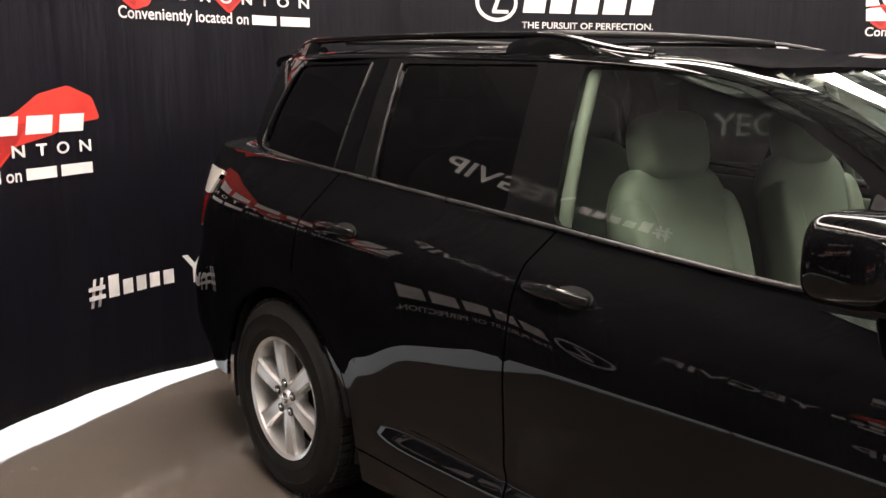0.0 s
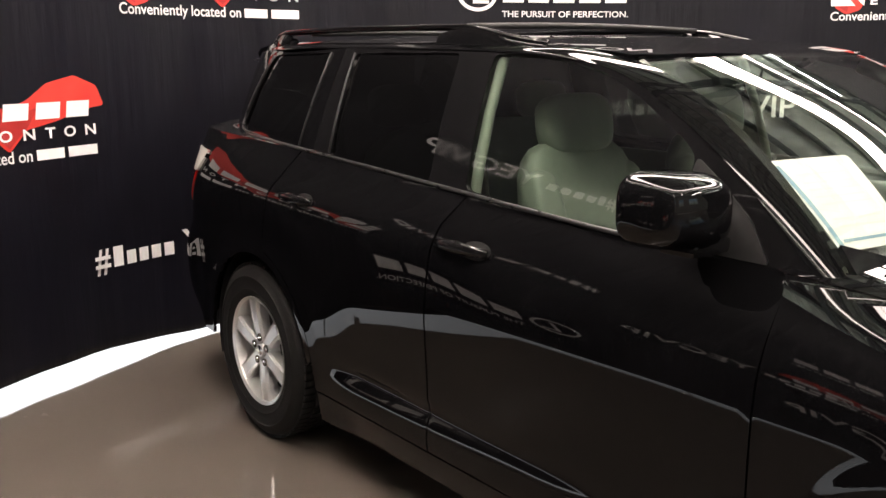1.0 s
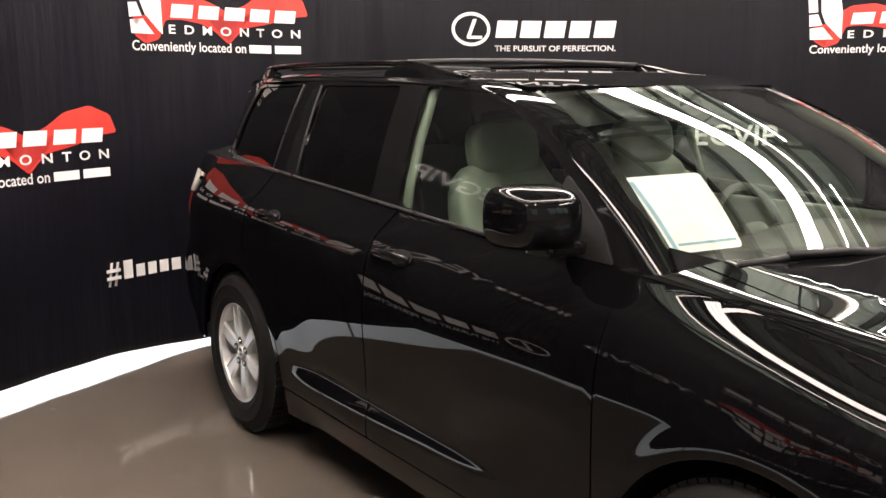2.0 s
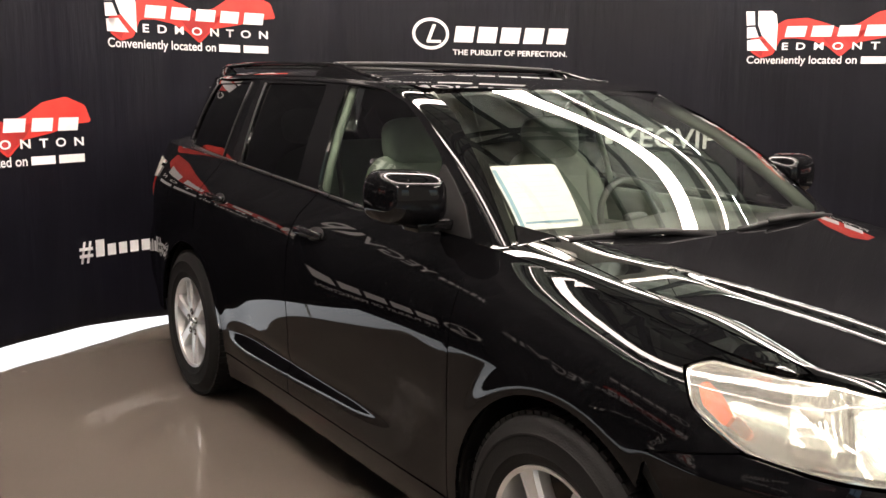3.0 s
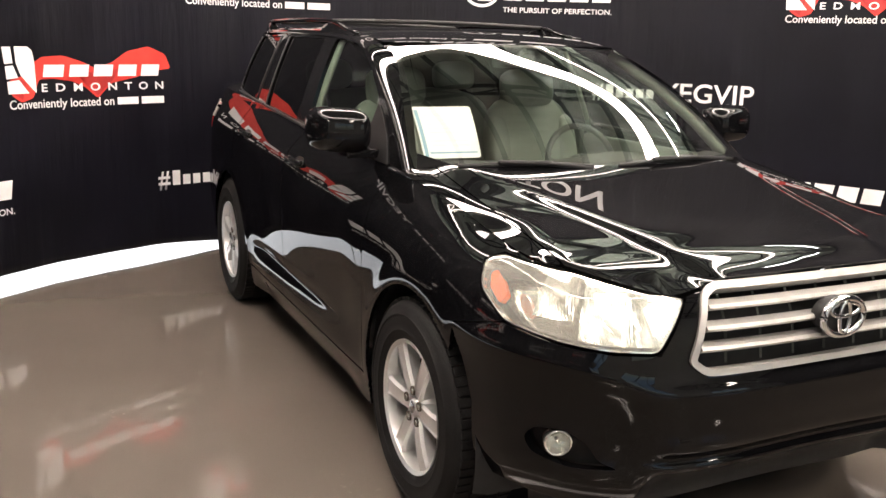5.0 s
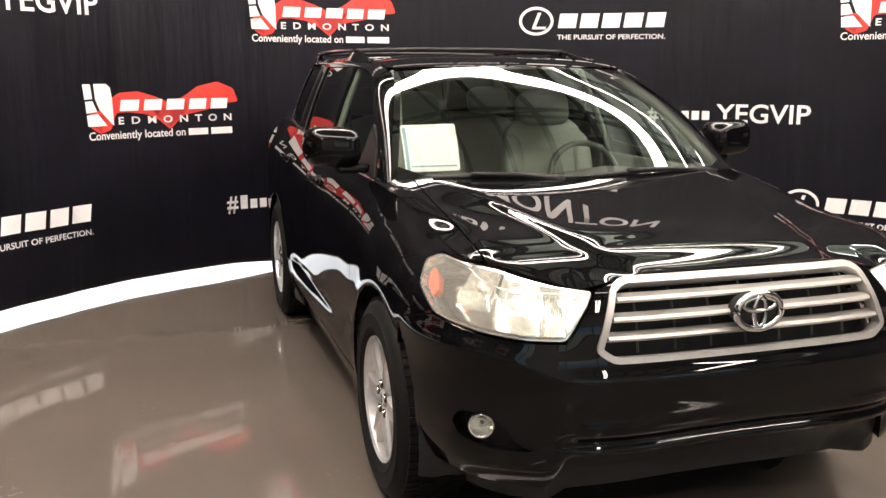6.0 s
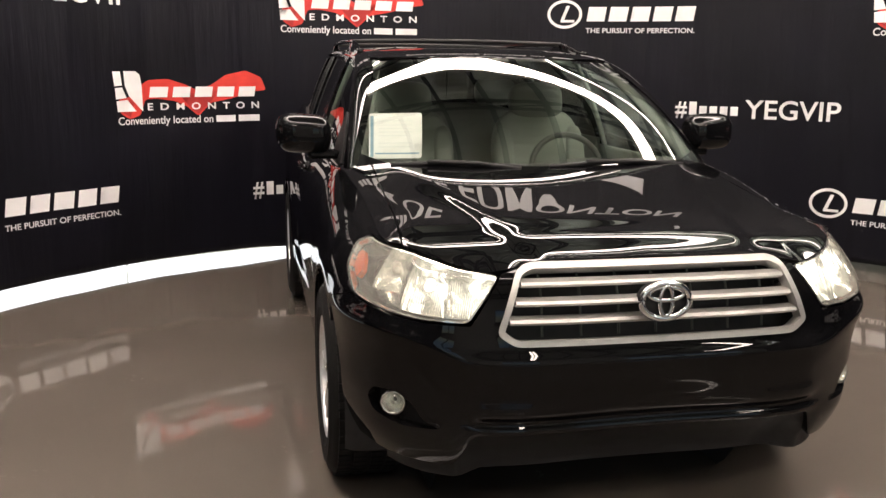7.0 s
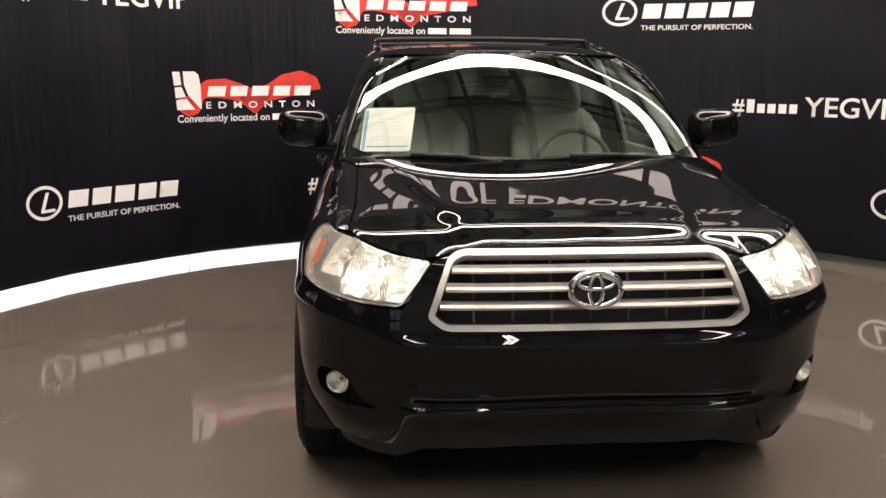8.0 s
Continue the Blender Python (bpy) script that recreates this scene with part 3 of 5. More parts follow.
def hem_fill_panels():
    """Low glowing panels on the floor outside the cloth, added to light its hem."""
    for a0, a1, back in ((-5.9, -4.3, 0.40), (-4.28, -2.35, 0.40), (-2.33, -0.45, 0.40), (2.9, 4.5, 2.9), (4.52, 6.1, 2.9)):
        base = empty("hem_fill_panel")
        tagged(base, "low white glowing panel added behind the cloth to light the floor under its hem", "light panel", "light panels")
        aa = np.linspace(a0, a1, 16)
        for nm, off, z0, z1, th, mt in (("face", -back, 0.03, 0.36, 0.012, HEM_FILL), ("back_board", -back - 0.03, 0.0, 0.39, 0.02, CEILING)):
            bm = bmesh.new()
            rows = []
            for p, q in zip(curtain_at(aa, 0 * aa, off), curtain_at(aa, 0 * aa, off - th)):
                rows.append([bm.verts.new(v) for v in ((p[0], p[1], z0), (p[0], p[1], z1), (q[0], q[1], z1), (q[0], q[1], z0))])
            for a, b in zip(rows, rows[1:]):
                for j in range(4):
                    bm.faces.new((a[j], a[(j + 1) % 4], b[(j + 1) % 4], b[j]))
            bm.faces.new(rows[0]), bm.faces.new(rows[-1])
            part(nm, bm, mt, base)


hem_fill_panels()


# ---- the car: x ahead, y to its left; the ground is z 0 ----
AXLE, TRACK, HUB = 1.395, 0.92, 0.368
NX, NA, NB, NN = 1.30, 0.985, 0.935, 3.8      # nose: start, length, half width, squareness
TX, TA, TN = -1.45, 0.955, 4.5                # tail

th = np.linspace(0, math.pi / 2, 2400)
nose_x, nose_y = NX + NA * np.cos(th) ** (2 / NN), NB * np.sin(th) ** (2 / NN)
tail_x, tail_y = TX - TA * np.cos(th) ** (2 / TN), NB * np.sin(th) ** (2 / TN)
side_x = np.linspace(NX, TX, 200)[1:-1]
PLAN = np.c_[np.r_[nose_x, side_x, tail_x[::-1]], np.r_[nose_y, NB + 0 * side_x, tail_y[::-1]]]
ARC = np.r_[0, np.cumsum(np.linalg.norm(np.diff(PLAN, axis=0), axis=1))]
S_END = float(ARC[-1])
SS = np.linspace(0, S_END, 6000)
PX, PY = np.interp(SS, ARC, PLAN[:, 0]), np.interp(SS, ARC, PLAN[:, 1])


def plan_at(s):
    """Place and outward direction on the car's outline at arc length s from the middle of the nose, along the right side."""
    s = np.asarray(s, float)
    sg, q = np.where(s < 0, -1.0, 1.0), np.abs(s)
    x, y = np.interp(q, SS, PX), np.interp(q, SS, PY)
    d = 0.012
    dx = np.interp(q + d, SS, PX) - np.interp(np.abs(q - d), SS, PX)
    dy = np.interp(q + d, SS, PY) - np.interp(np.abs(q - d), SS, PY) * np.where(q < d, -1, 1)
    k = np.hypot(dx, dy)
    return x, y * sg, dy / k, -dx / k * sg


def s_of(x):
    """Arc length at which the outline has that x."""
    return float(np.interp(-x, -PX, SS))


def s_of_y(y):
    """Arc length on the nose at which the outline has that half width."""
    return float(np.interp(y, nose_y, ARC[:2400]))


BELT = spline([-2.5, -1.75, -0.9, -0.17, 0.5, 0.9, 1.3, 1.76, 2.0, 2.2, 2.35], [1.265, 1.245, 1.205, 1.165, 1.132, 1.120, 1.082, 1.007, 0.985, 0.962, 0.95])
SIDE_LOW = spline([0.20, 0.28, 0.34, 0.42, 0.52, 0.62, 0.72, 0.82], [0.060, 0.028, 0.010, 0.008, 0.012, 0.009, 0.003, 0.0])
ARCH_LOW = spline([0.20, 0.30, 0.45, 0.60, 0.82], [0.03, 0.016, 0.006, 0.0, 0.0])
SHOULDER = spline([0.0, 0.3, 0.48, 0.58, 0.68, 0.84, 1.0], [0.0, 0.005, 0.013, 0.024, 0.043, 0.080, 0.118])
DOOR_SHOULDER = spline([0.0, 0.3, 0.6, 1.0], [0.0, 0.011, 0.042, 0.114])
WING_ROLL = spline([0.0, 0.2, 0.5, 0.8, 1.0], [0.0, 0.007, 0.034, 0.090, 0.152])
NOSE_LOW = spline([0.30, 0.37, 0.43, 0.452, 0.466, 0.480, 0.51, 0.56, 0.62, 0.662, 0.688, 0.712, 0.75, 0.86, 0.95, 1.02], [0.16, 0.09, 0.030, 0.006, 0.001, 0.010, -0.006, -0.012, -0.018, -0.021, -0.021, -0.008, 0.004, 0.022, 0.055, 0.11])
NOSE_FLANK = spline([0.30, 0.37, 0.43, 0.50, 0.56, 0.62, 0.662, 0.688, 0.712, 0.75, 0.86, 0.95, 1.02], [0.075, 0.036, 0.014, 0.002, -0.006, -0.016, -0.024, -0.024, -0.014, -0.002, 0.022, 0.055, 0.11])
TAIL_LOW = spline([0.30, 0.38, 0.46, 0.60, 0.74, 0.80, 0.95, 1.27], [0.14, 0.04, -0.01, -0.03, -0.02, 0.0, 0.02, 0.11])


def inset(x, y, z):
    """How far the body lies inside its outline at height z."""
    b = BELT(x)
    q = np.clip((z - 0.82) / np.maximum(b - 0.82, 0.05), 0, 1.0)
    wheel = np.maximum(1 - ease(0.46, 0.80, np.abs(x - AXLE)), 1 - ease(0.46, 0.80, np.abs(x + AXLE)))
    scoop = 0.021 * np.exp(-(((z - 0.468 - 0.012 * x) / 0.030) ** 2)) * ease(-0.96, -0.86, x) * (1 - 0.55 * ease(-0.8, 0.3, x)) * (1 - ease(0.2, 0.72, x))
    low = (SIDE_LOW(z) + scoop) * (1 - wheel) + ARCH_LOW(z) * wheel
    fore = ease(0.85, 1.55, x)
    flat = ease(-0.35, 0.30, x)
    top = (SHOULDER(q) * (1 - flat) + DOOR_SHOULDER(q) * flat) * (1 - fore) + WING_ROLL(q) * fore
    side = low + top
    r = np.minimum(np.hypot(x - AXLE, z - HUB), np.hypot(x + AXLE, z - HUB))
    side = side - 0.008 * np.exp(-((r - 0.435) / 0.05) ** 2) * ease(0.2, 0.45, z)
    up = 0.080 * ease(0.50, 0.90, np.abs(y))
    zz = z - up * ease(0.50, 0.66, z) * (1 - ease(0.80, 0.95, z))
    flank = ease(0.50, 0.64, y)
    nose = NOSE_LOW(zz) * (1 - flank) + NOSE_FLANK(zz) * flank + 0.03 * q ** 1.5
    nose = nose + 0.018 * (1 - ease(0.0, 0.55, y)) * ease(0.62, 0.48, z)
    nose = nose + 0.016 * np.exp(-(((y - 0.70) / 0.13) ** 2)) * ease(0.40, 0.52, z) * ease(0.80, 0.66, z)
    tail = TAIL_LOW(z)
    wn_, wt = ease(1.52, 1.98, x), ease(-1.95, -2.25, x)
    return side * (1 - wn_) * (1 - wt) + nose * wn_ + tail * wt


def body(s, z):
    x, y, nx, ny = plan_at(s)
    d = inset(x, np.abs(y), np.asarray(z, float))
    return np.stack([x - nx * d, -(y - ny * d), z + 0 * x], -1)


def glass_y(x, z):
    """Half width of the glasshouse."""
    h = np.maximum(z - 1.14, -0.1)
    return 0.822 - 0.27 * h - 0.26 * h * h - 0.03 * ease(-0.9, -2.3, x) - 0.40 * (np.clip(-1.62 - x, 0, 1.2) / 0.75) ** 2.5 - 0.02 * ease(0.3, 1.0, x)


def house(x, z):
    """The glasshouse's right side."""
    return np.stack([x + 0 * z, -glass_y(x, z), z + 0 * x], -1)


EDGE = spline([-2.3, -1.8, -1.2, -0.6, -0.2, 0.0, 0.15, 0.25, 0.45], [1.600, 1.620, 1.626, 1.617, 1.604, 1.592, 1.577, 1.563, 1.525])
CROWN = spline([-2.35, -2.0, -1.5, -0.9, -0.3, 0.1, 0.20, 0.30, 0.38, 0.44, 0.55], [1.610, 1.636, 1.652, 1.655, 1.644, 1.626, 1.617, 1.603, 1.588, 1.574, 1.543])


def roof(x, y):
    e, c = EDGE(x), CROWN(x)
    w = glass_y(x, e)
    k = np.clip(np.abs(y) / w, 0, 1.2)
    return np.stack([x + 0 * y, y + 0 * x, c + (e - c) * (0.45 * k ** 2 + 0.55 * k ** 6)], -1)


def screen(u, w):
    """The windscreen: u -1 (right) to 1 (left), w 0 (cowl) to 1 (roof)."""
    u, w = np.asarray(u, float), np.asarray(w, float)
    a = 1 - np.abs(u) ** 2.4
    x = (1.035 + 0.180 * a) * (1 - w) + (0.285 + 0.155 * a) * w + 0.027 * np.sin(math.pi * w)
    z = (1.105 - 0.005 * a) * (1 - w) + (1.563 + 0.017 * a) * w + 0.036 * np.sin(math.pi * w)
    return np.stack([x, u * (0.800 * (1 - w) + 0.615 * w), z], -1)


HOOD_MID = spline([0.90, 1.1, 1.4, 1.7, 1.9, 1.98, 2.02, 2.05, 2.08, 2.12, 2.19, 2.30], [1.180, 1.1515, 1.108, 1.0645, 1.0345, 1.0197, 1.0130, 1.0062, 0.9970, 0.9825, 0.9555, 0.912])


def top_y(x):
    """Half width at which the body's side ends and its top begins."""
    s = np.interp(-np.asarray(x, float), -PX, SS)
    px, py, nx, ny = plan_at(s)
    return py - ny * inset(px, py, BELT(px))


TOP_X = np.linspace(0.8, 2.3, 26)
TOP_Y = spline(TOP_X, np.maximum(top_y(TOP_X), 0.45))


# line where the nose's front meets the bonnet: (half width, height)
LINE_Y = [0.0, 0.2, 0.38, 0.44, 0.50, 0.56, 0.64, 0.74, 0.80, 0.86]
LINE_Z = spline(LINE_Y, [0.970, 0.968, 0.961, 0.948, 0.934, 0.936, 0.950, 0.970, 0.982, 0.990])


def front_line(y):
    p = body(np.array([s_of_y(y)]), np.array([float(LINE_Z(y))]))[0]
    return float(p[0]), float(-p[1]), float(p[2])


FL = [front_line(y) for y in np.linspace(0, 0.86, 240)]
FRONT_Y = [0.0, 0.12, 0.24, 0.34, 0.42, 0.50, 0.57, 0.63, 0.68, 0.72, 0.75, 0.80, 0.86]
FRONT_X = spline(FRONT_Y, np.interp(FRONT_Y, [p[1] for p in FL], [p[0] for p in FL]))
FRONT_Z = spline(FRONT_Y, np.interp(FRONT_Y, [p[1] for p in FL], [p[2] for p in FL]))


SIDE_X = [0.80, 0.90, 1.10, 1.30, 1.50, 1.76]
HOOD_SIDE = spline(SIDE_X + [1.996, 2.065, 2.113, 2.148, 2.30], [float(BELT(v)) + 0.002 for v in SIDE_X] + [0.991, 0.983, 0.977, 0.972, 0.945])


def blend_low(a, b, k):
    """The lower of two heights, with a rounded join."""
    h = np.maximum(k - np.abs(a - b), 0) / k
    return np.minimum(a, b) - h * h * k / 4


def hood(x, y):
    """Bonnet and wing tops: a raised middle between two creases."""
    x, y = np.asarray(x, float), np.asarray(y, float)
    crease = 0.60 - 0.24 * (x - 1.15)
    ay = np.abs(y)
    q = ay / np.maximum(crease, 0.1)
    u = ay - crease
    # soft bend at the crease, then an even slope down to the wing; towards the nose the slope becomes a short step
    fore = ease(1.25, 1.80, x)
    fall = 0.86 * (HOOD_MID(x) - 0.003 - HOOD_SIDE(x)) / np.maximum(TOP_Y(x) - crease, 0.05)
    fall = fall * (1 - fore) + 0.015 * fore
    z = HOOD_MID(x) + 0.003 - 0.006 * np.minimum(q, 1) ** 3 - fall * 0.5 * (np.sqrt(u * u + 0.0006) + u) - 0.0065 * fore * (1 + np.tanh(u / 0.022))
    # steep outer flanks above the wing and above the headlamp
    z = blend_low(z, HOOD_SIDE(x) + (0.44 - 0.12 * fore) * (TOP_Y(x) - ay), 0.012)
    lamp = FRONT_Z(ay) + 0.004 + 0.46 * (FRONT_X(ay) - x) + 0.12 * (1 - ease(0.40, 0.52, ay))
    z = blend_low(z, lamp, 0.010)
    z = z + DROP(ay) * np.clip((x - FRONT_X(ay) + 0.10) / 0.10, 0, 1.1) ** 2.2
    return np.stack([x + 0 * y, y + 0 * x, z], -1)


DROP_Y = np.linspace(0, 0.84, 61)
DROP = lambda y: 0 * np.asarray(y, float)
DROP_V = np.array([float(FRONT_Z(y)) + 0.004 - float(hood(np.array([FRONT_X(y)]), np.array([y]))[0, 2]) for y in DROP_Y])
DROP = spline(DROP_Y[::6], DROP_V[::6])

car = empty("car")
tagged(car, "glossy black sport utility car with silver grille and alloy wheels", "car")


def arc(cx, cz, r, a0, a1, n=20):
    return [(cx + r * math.cos(radians(a0 + (a1 - a0) * i / n)), cz + r * math.sin(radians(a0 + (a1 - a0) * i / n))) for i in range(n + 1)]


def sx(pts):
    """Points (x, z) of the right side as (arc length, z)."""
    return [(s_of(x), z) for x, z in pts]


def along_belt(x0, x1, drop=0.0, n=40):
    return [(x, float(BELT(x)) - drop) for x in np.linspace(x0, x1, n)]


ARCH = 0.425
LAMP = soft([(s_of_y(0.498), 0.930), (s_of_y(0.585), 0.796), (s_of_y(0.70), 0.800), (s_of_y(0.80), 0.812), (s_of(1.93), 0.835), (s_of(1.80), 0.893), (s_of(1.745), 0.962), (s_of(1.80), 0.984), (s_of_y(0.80), 0.977), (s_of_y(0.72), 0.962), (s_of_y(0.62), 0.943)], 0.02, 4)
GRILLE = soft([(-0.40, 0.962), (0.40, 0.962), (0.445, 0.94), (0.505, 0.765), (0.45, 0.728), (-0.45, 0.728), (-0.505, 0.765), (-0.445, 0.94)], 0.02, 3)
FOG = soft([(s_of_y(0.66), 0.458), (s_of_y(0.78), 0.452), (s_of_y(0.845), 0.475), (s_of_y(0.856), 0.515), (s_of_y(0.840), 0.556), (s_of_y(0.785), 0.562), (s_of_y(0.742), 0.53), (s_of_y(0.715), 0.478)], 0.025, 5)
flip = lambda pts: [(-u, v) for u, v in pts]


def lip(s):
    """Lower edge of the front bumper."""
    return 0.449 - 0.119 * float(ease(0.54, 0.66, abs(s)))


def front_bumper():
    top = [(math.copysign(s_of_y(abs(y)), y), float(LINE_Z(abs(y))) - 0.003) for y in np.linspace(0.49, -0.49, 30)]
    right = [(s_of(1.80), 0.40), (s_of(1.815), 0.55), (s_of(1.765), 0.68), (s_of(1.70), 0.765), (s_of(1.93), 0.827)] + [(s_of_y(0.80), 0.804), (s_of_y(0.70), 0.791), (s_of_y(0.578), 0.787), (s_of_y(0.490), 0.93)]
    bottom = [(u, lip(u)) for u in np.linspace(-s_of(1.80), s_of(1.80), 120)]
    outline = bottom + right[1:] + top + [(-u, v) for u, v in right[1:][::-1]]
    return patch("front_bumper", body, outline, PAINT, car, holes=[GRILLE, FOG, flip(FOG)], step=0.010, depth=0.03, out=-1, label="glossy black front bumper")


front_bumper()


def sided(right):
    return (body, -1) if right else (mirrored(body), 1)


def wing(right):
    fn, o = sided(right)
    lamp_back = [(1.93, 0.831), (1.80, 0.888), (1.735, 0.962), (1.79, 0.989), (1.93, 0.985)]
    crest = along_belt(1.955, 0.9235, 0.001, 60)
    outline = sx([(0.9235, 0.30), (0.97, 0.30)] + arc(AXLE, HUB, ARCH, 189, 46)) + sx([(1.71, 0.773)] + lamp_back) + sx(crest)
    patch("wing", fn, outline, PAINT, car, out=o, step=0.015)


def front_door(right):
    fn, o = sided(right)
    outline = sx([(0.918, 0.335), (0.918, 0.9)] + along_belt(0.925, -0.148, 0.0) + [(-0.204, 1.073), (-0.226, 0.78), (-0.226, 0.335)])
    d = patch("front_door", fn, outline, PAINT, car, out=o, step=0.026)
    handle(right, d, -0.08, 1.022)


def rear_door(right):
    fn, o = sided(right)
    outline = sx([(-0.234, 0.335), (-0.234, 0.78), (-0.212, 1.073), (-0.156, float(BELT(-0.156)))] + along_belt(-0.2, -1.16, 0.0) + [(-1.275, 1.053), (-1.30, 0.90)] + arc(-AXLE, HUB, ARCH + 0.035, 78, 8) + [(-0.93, 0.335)])
    d = patch("rear_door", fn, outline, PAINT, car, out=o, step=0.026)
    handle(right, d, -1.06, 1.052)


def rocker(right):
    fn, o = sided(right)
    patch("rocker_panel", fn, sx([(0.965, 0.215), (0.965, 0.328), (-0.925, 0.328), (-0.925, 0.215)]), PAINT, car, out=o, step=0.05)


def quarter(right):
    fn, o = sided(right)
    back = S_END
    outline = sx(arc(-AXLE, HUB, ARCH, 8, 168)) + [(s_of(-1.83), 0.42), (s_of(-1.86), 0.34)] + [(back, 0.34), (back, float(BELT(-2.4)))] + sx(along_belt(-2.40, -1.17, 0.0)) + sx([(-1.285, 1.05), (-1.31, 0.89)] + arc(-AXLE, HUB, ARCH + 0.03, 76, 10))
    patch("quarter_panel", fn, outline, PAINT, car, out=o, holes=[TAIL], step=0.026)


TAIL = soft([(s_of(-1.93), 1.165), (s_of(-2.12), 1.175), (S_END - 0.62, 1.16), (S_END - 0.60, 0.93), (s_of(-2.19), 0.90), (s_of(-2.06), 1.00)], 0.03, 4)


def tail_lamp(right):
    fn, o = sided(right)
    base = patch("tail_lamp", fn, shrunk(TAIL, 0.003), LENS_RED, car, out=o, offset=0.006, label="red and white ribbed tail lamp")
    c = soft([(s_of(-1.938), 1.163), (s_of(-2.12), 1.174), (s_of(-2.22), 1.166), (s_of(-2.20), 1.075), (s_of(-1.985), 1.07)], 0.02, 3)
    patch("clear_lens", fn, c, LENS_WHITE, base, out=o, offset=0.010, label="clear ribbed upper lens")


def handle(right, door, x, z):
    """A pull handle: a bowed bar with a cup behind it."""
    sg = -1 if right else 1
    y0 = float(np.abs(body(np.array([s_of(x)]), np.array([z]))[0, 1]))
    bm = bmesh.new()
    pts = [(x + 0.115 * k, sg * (y0 + 0.002 + 0.022 * (1 - abs(k) ** 3)), z + 0.006 * (1 - k * k)) for k in np.linspace(-1, 1, 13)]
    tube(bm, pts, [0.010 + 0.006 * (1 - abs(k)) for k in np.linspace(-1, 1, 13)], 10, flat=1.3)
    part("handle", bm, SEAL, door, "black pull handle", smooth=True)
    fn, o = sided(right)
    cup = [(s_of(x + 0.06) + 0.06 * math.cos(t), z + 0.026 * math.sin(t)) for t in np.linspace(0, 2 * math.pi, 18)[:-1]]
    patch("handle_cup", fn, [(u - 0.0, v) for u, v in cup], PLASTIC, door, out=o, offset=0.002, depth=0.004, step=0.02)


for r in (True, False):
    wing(r), front_door(r), rear_door(r), rocker(r), quarter(r), tail_lamp(r)

# bonnet: its edges run just inside the wing crests
NOSE_EDGE = [(float(FRONT_X(abs(y))) - 0.004, y) for y in np.linspace(-0.735, 0.735, 61)]
REAR_EDGE = [(1.195 - 0.155 * (abs(y) / 0.70) ** 2.2, y) for y in np.linspace(0.70, -0.70, 25)]
patch("bonnet", hood, NOSE_EDGE + [(1.7, 0.715), (1.3, 0.71)] + REAR_EDGE + [(1.3, -0.71), (1.7, -0.715)], PAINT, car, step=0.013, depth=0.02, label="glossy black bonnet with two creases")
for sg in (-1, 1):
    outer = [(x, sg * (float(top_y(x)) + 0.004)) for x in np.linspace(0.90, 1.95, 30)]
    inner = [(float(FRONT_X(0.741)) - 0.004, sg * 0.741)] + [(1.7, sg * 0.720), (1.3, sg * 0.715), (1.042, sg * 0.708), (0.95, sg * 0.76)]
    patch("wing_top", hood, outer + inner, PAINT, car, step=0.015, depth=0.012)
patch("cowl", hood, [(0.93, -0.76), (1.03, -0.70)] + [(x - 0.006, y) for x, y in REAR_EDGE[::-1]] + [(1.03, 0.70), (0.93, 0.76), (1.02, 0.5), (1.12, 0.0), (1.02, -0.5)], PLASTIC, car, step=0.04, offset=-0.012, label="black plastic cowl under the windscreen")

# roof, windscreen and pillars
def rail_stations():
    """Side, corner and top points of the band that runs along the roof's side and down the windscreen pillar (right side)."""
    side, corner, top = [], [], []
    for x in (-2.08, -1.7, -1.2, -0.7, -0.35, -0.10, 0.05):
        e = float(EDGE(x))
        w = float(glass_y(x, e))
        side.append((x, -float(glass_y(x, e - 0.020)), e - 0.020))
        corner.append((x, -w, e))
        top.append((x, -(w - 0.055), float(roof(np.array([x]), np.array([w - 0.055]))[0, 2])))
    for w in (0.84, 0.62, 0.40, 0.18, -0.02, -0.12):
        u = 0.985 - 0.050 * max(w, 0) ** 2
        a = screen(np.array([-u]), np.array([w]))[0]
        e = screen(np.array([-0.985]), np.array([w]))[0]
        cx = e[0] - 0.02
        for _ in range(4):
            cx = e[0] - 0.45 * (float(glass_y(cx, e[2])) - abs(e[1]))
        side.append((cx - 0.045, -float(glass_y(cx - 0.045, e[2])), e[2]))
        # the band is nearly flat on the pillar, with a soft corner
        edge = np.array((cx, -float(glass_y(cx, e[2])), e[2]))
        corner.append(tuple(0.5 * edge + 0.25 * (np.array(side[-1]) + a)))
        top.append(tuple(a))
    c = np.array(corner)
    v = np.r_[0, np.cumsum(np.linalg.norm(np.diff(c, axis=0), axis=1))]
    return v, [[spline(v, np.array(q)[:, i]) for i in range(3)] for q in (side, corner, top)]


RAIL_V, RAIL = rail_stations()
rail_curve = lambda i, v: np.stack([f(v) for f in RAIL[i]], -1)


def cant_rail(v, w):
    """v along the band from the tail to the cowl, w 0 (side) to 1 (top)."""
    w = np.asarray(w, float)[:, None]
    return rail_curve(0, v) * (1 - w) ** 2 + rail_curve(1, v) * 2 * w * (1 - w) + rail_curve(2, v) * w * w


RAIL_LONG = np.linspace(0, RAIL_V[-1], 90)
RAIL_TOP = [p for p in rail_curve(2, RAIL_LONG) if p[0] < 0.31]
HEAD_Y = abs(float(RAIL_TOP[-1][1])) + 0.006
ROOF_SIDE = [(float(p[0]), float(p[1]) - 0.006) for p in RAIL_TOP[::-1]]
HEAD = [(0.290 + 0.152 * (1 - (abs(y) / 0.615) ** 2.4), y) for y in np.linspace(HEAD_Y, -HEAD_Y, 25)]
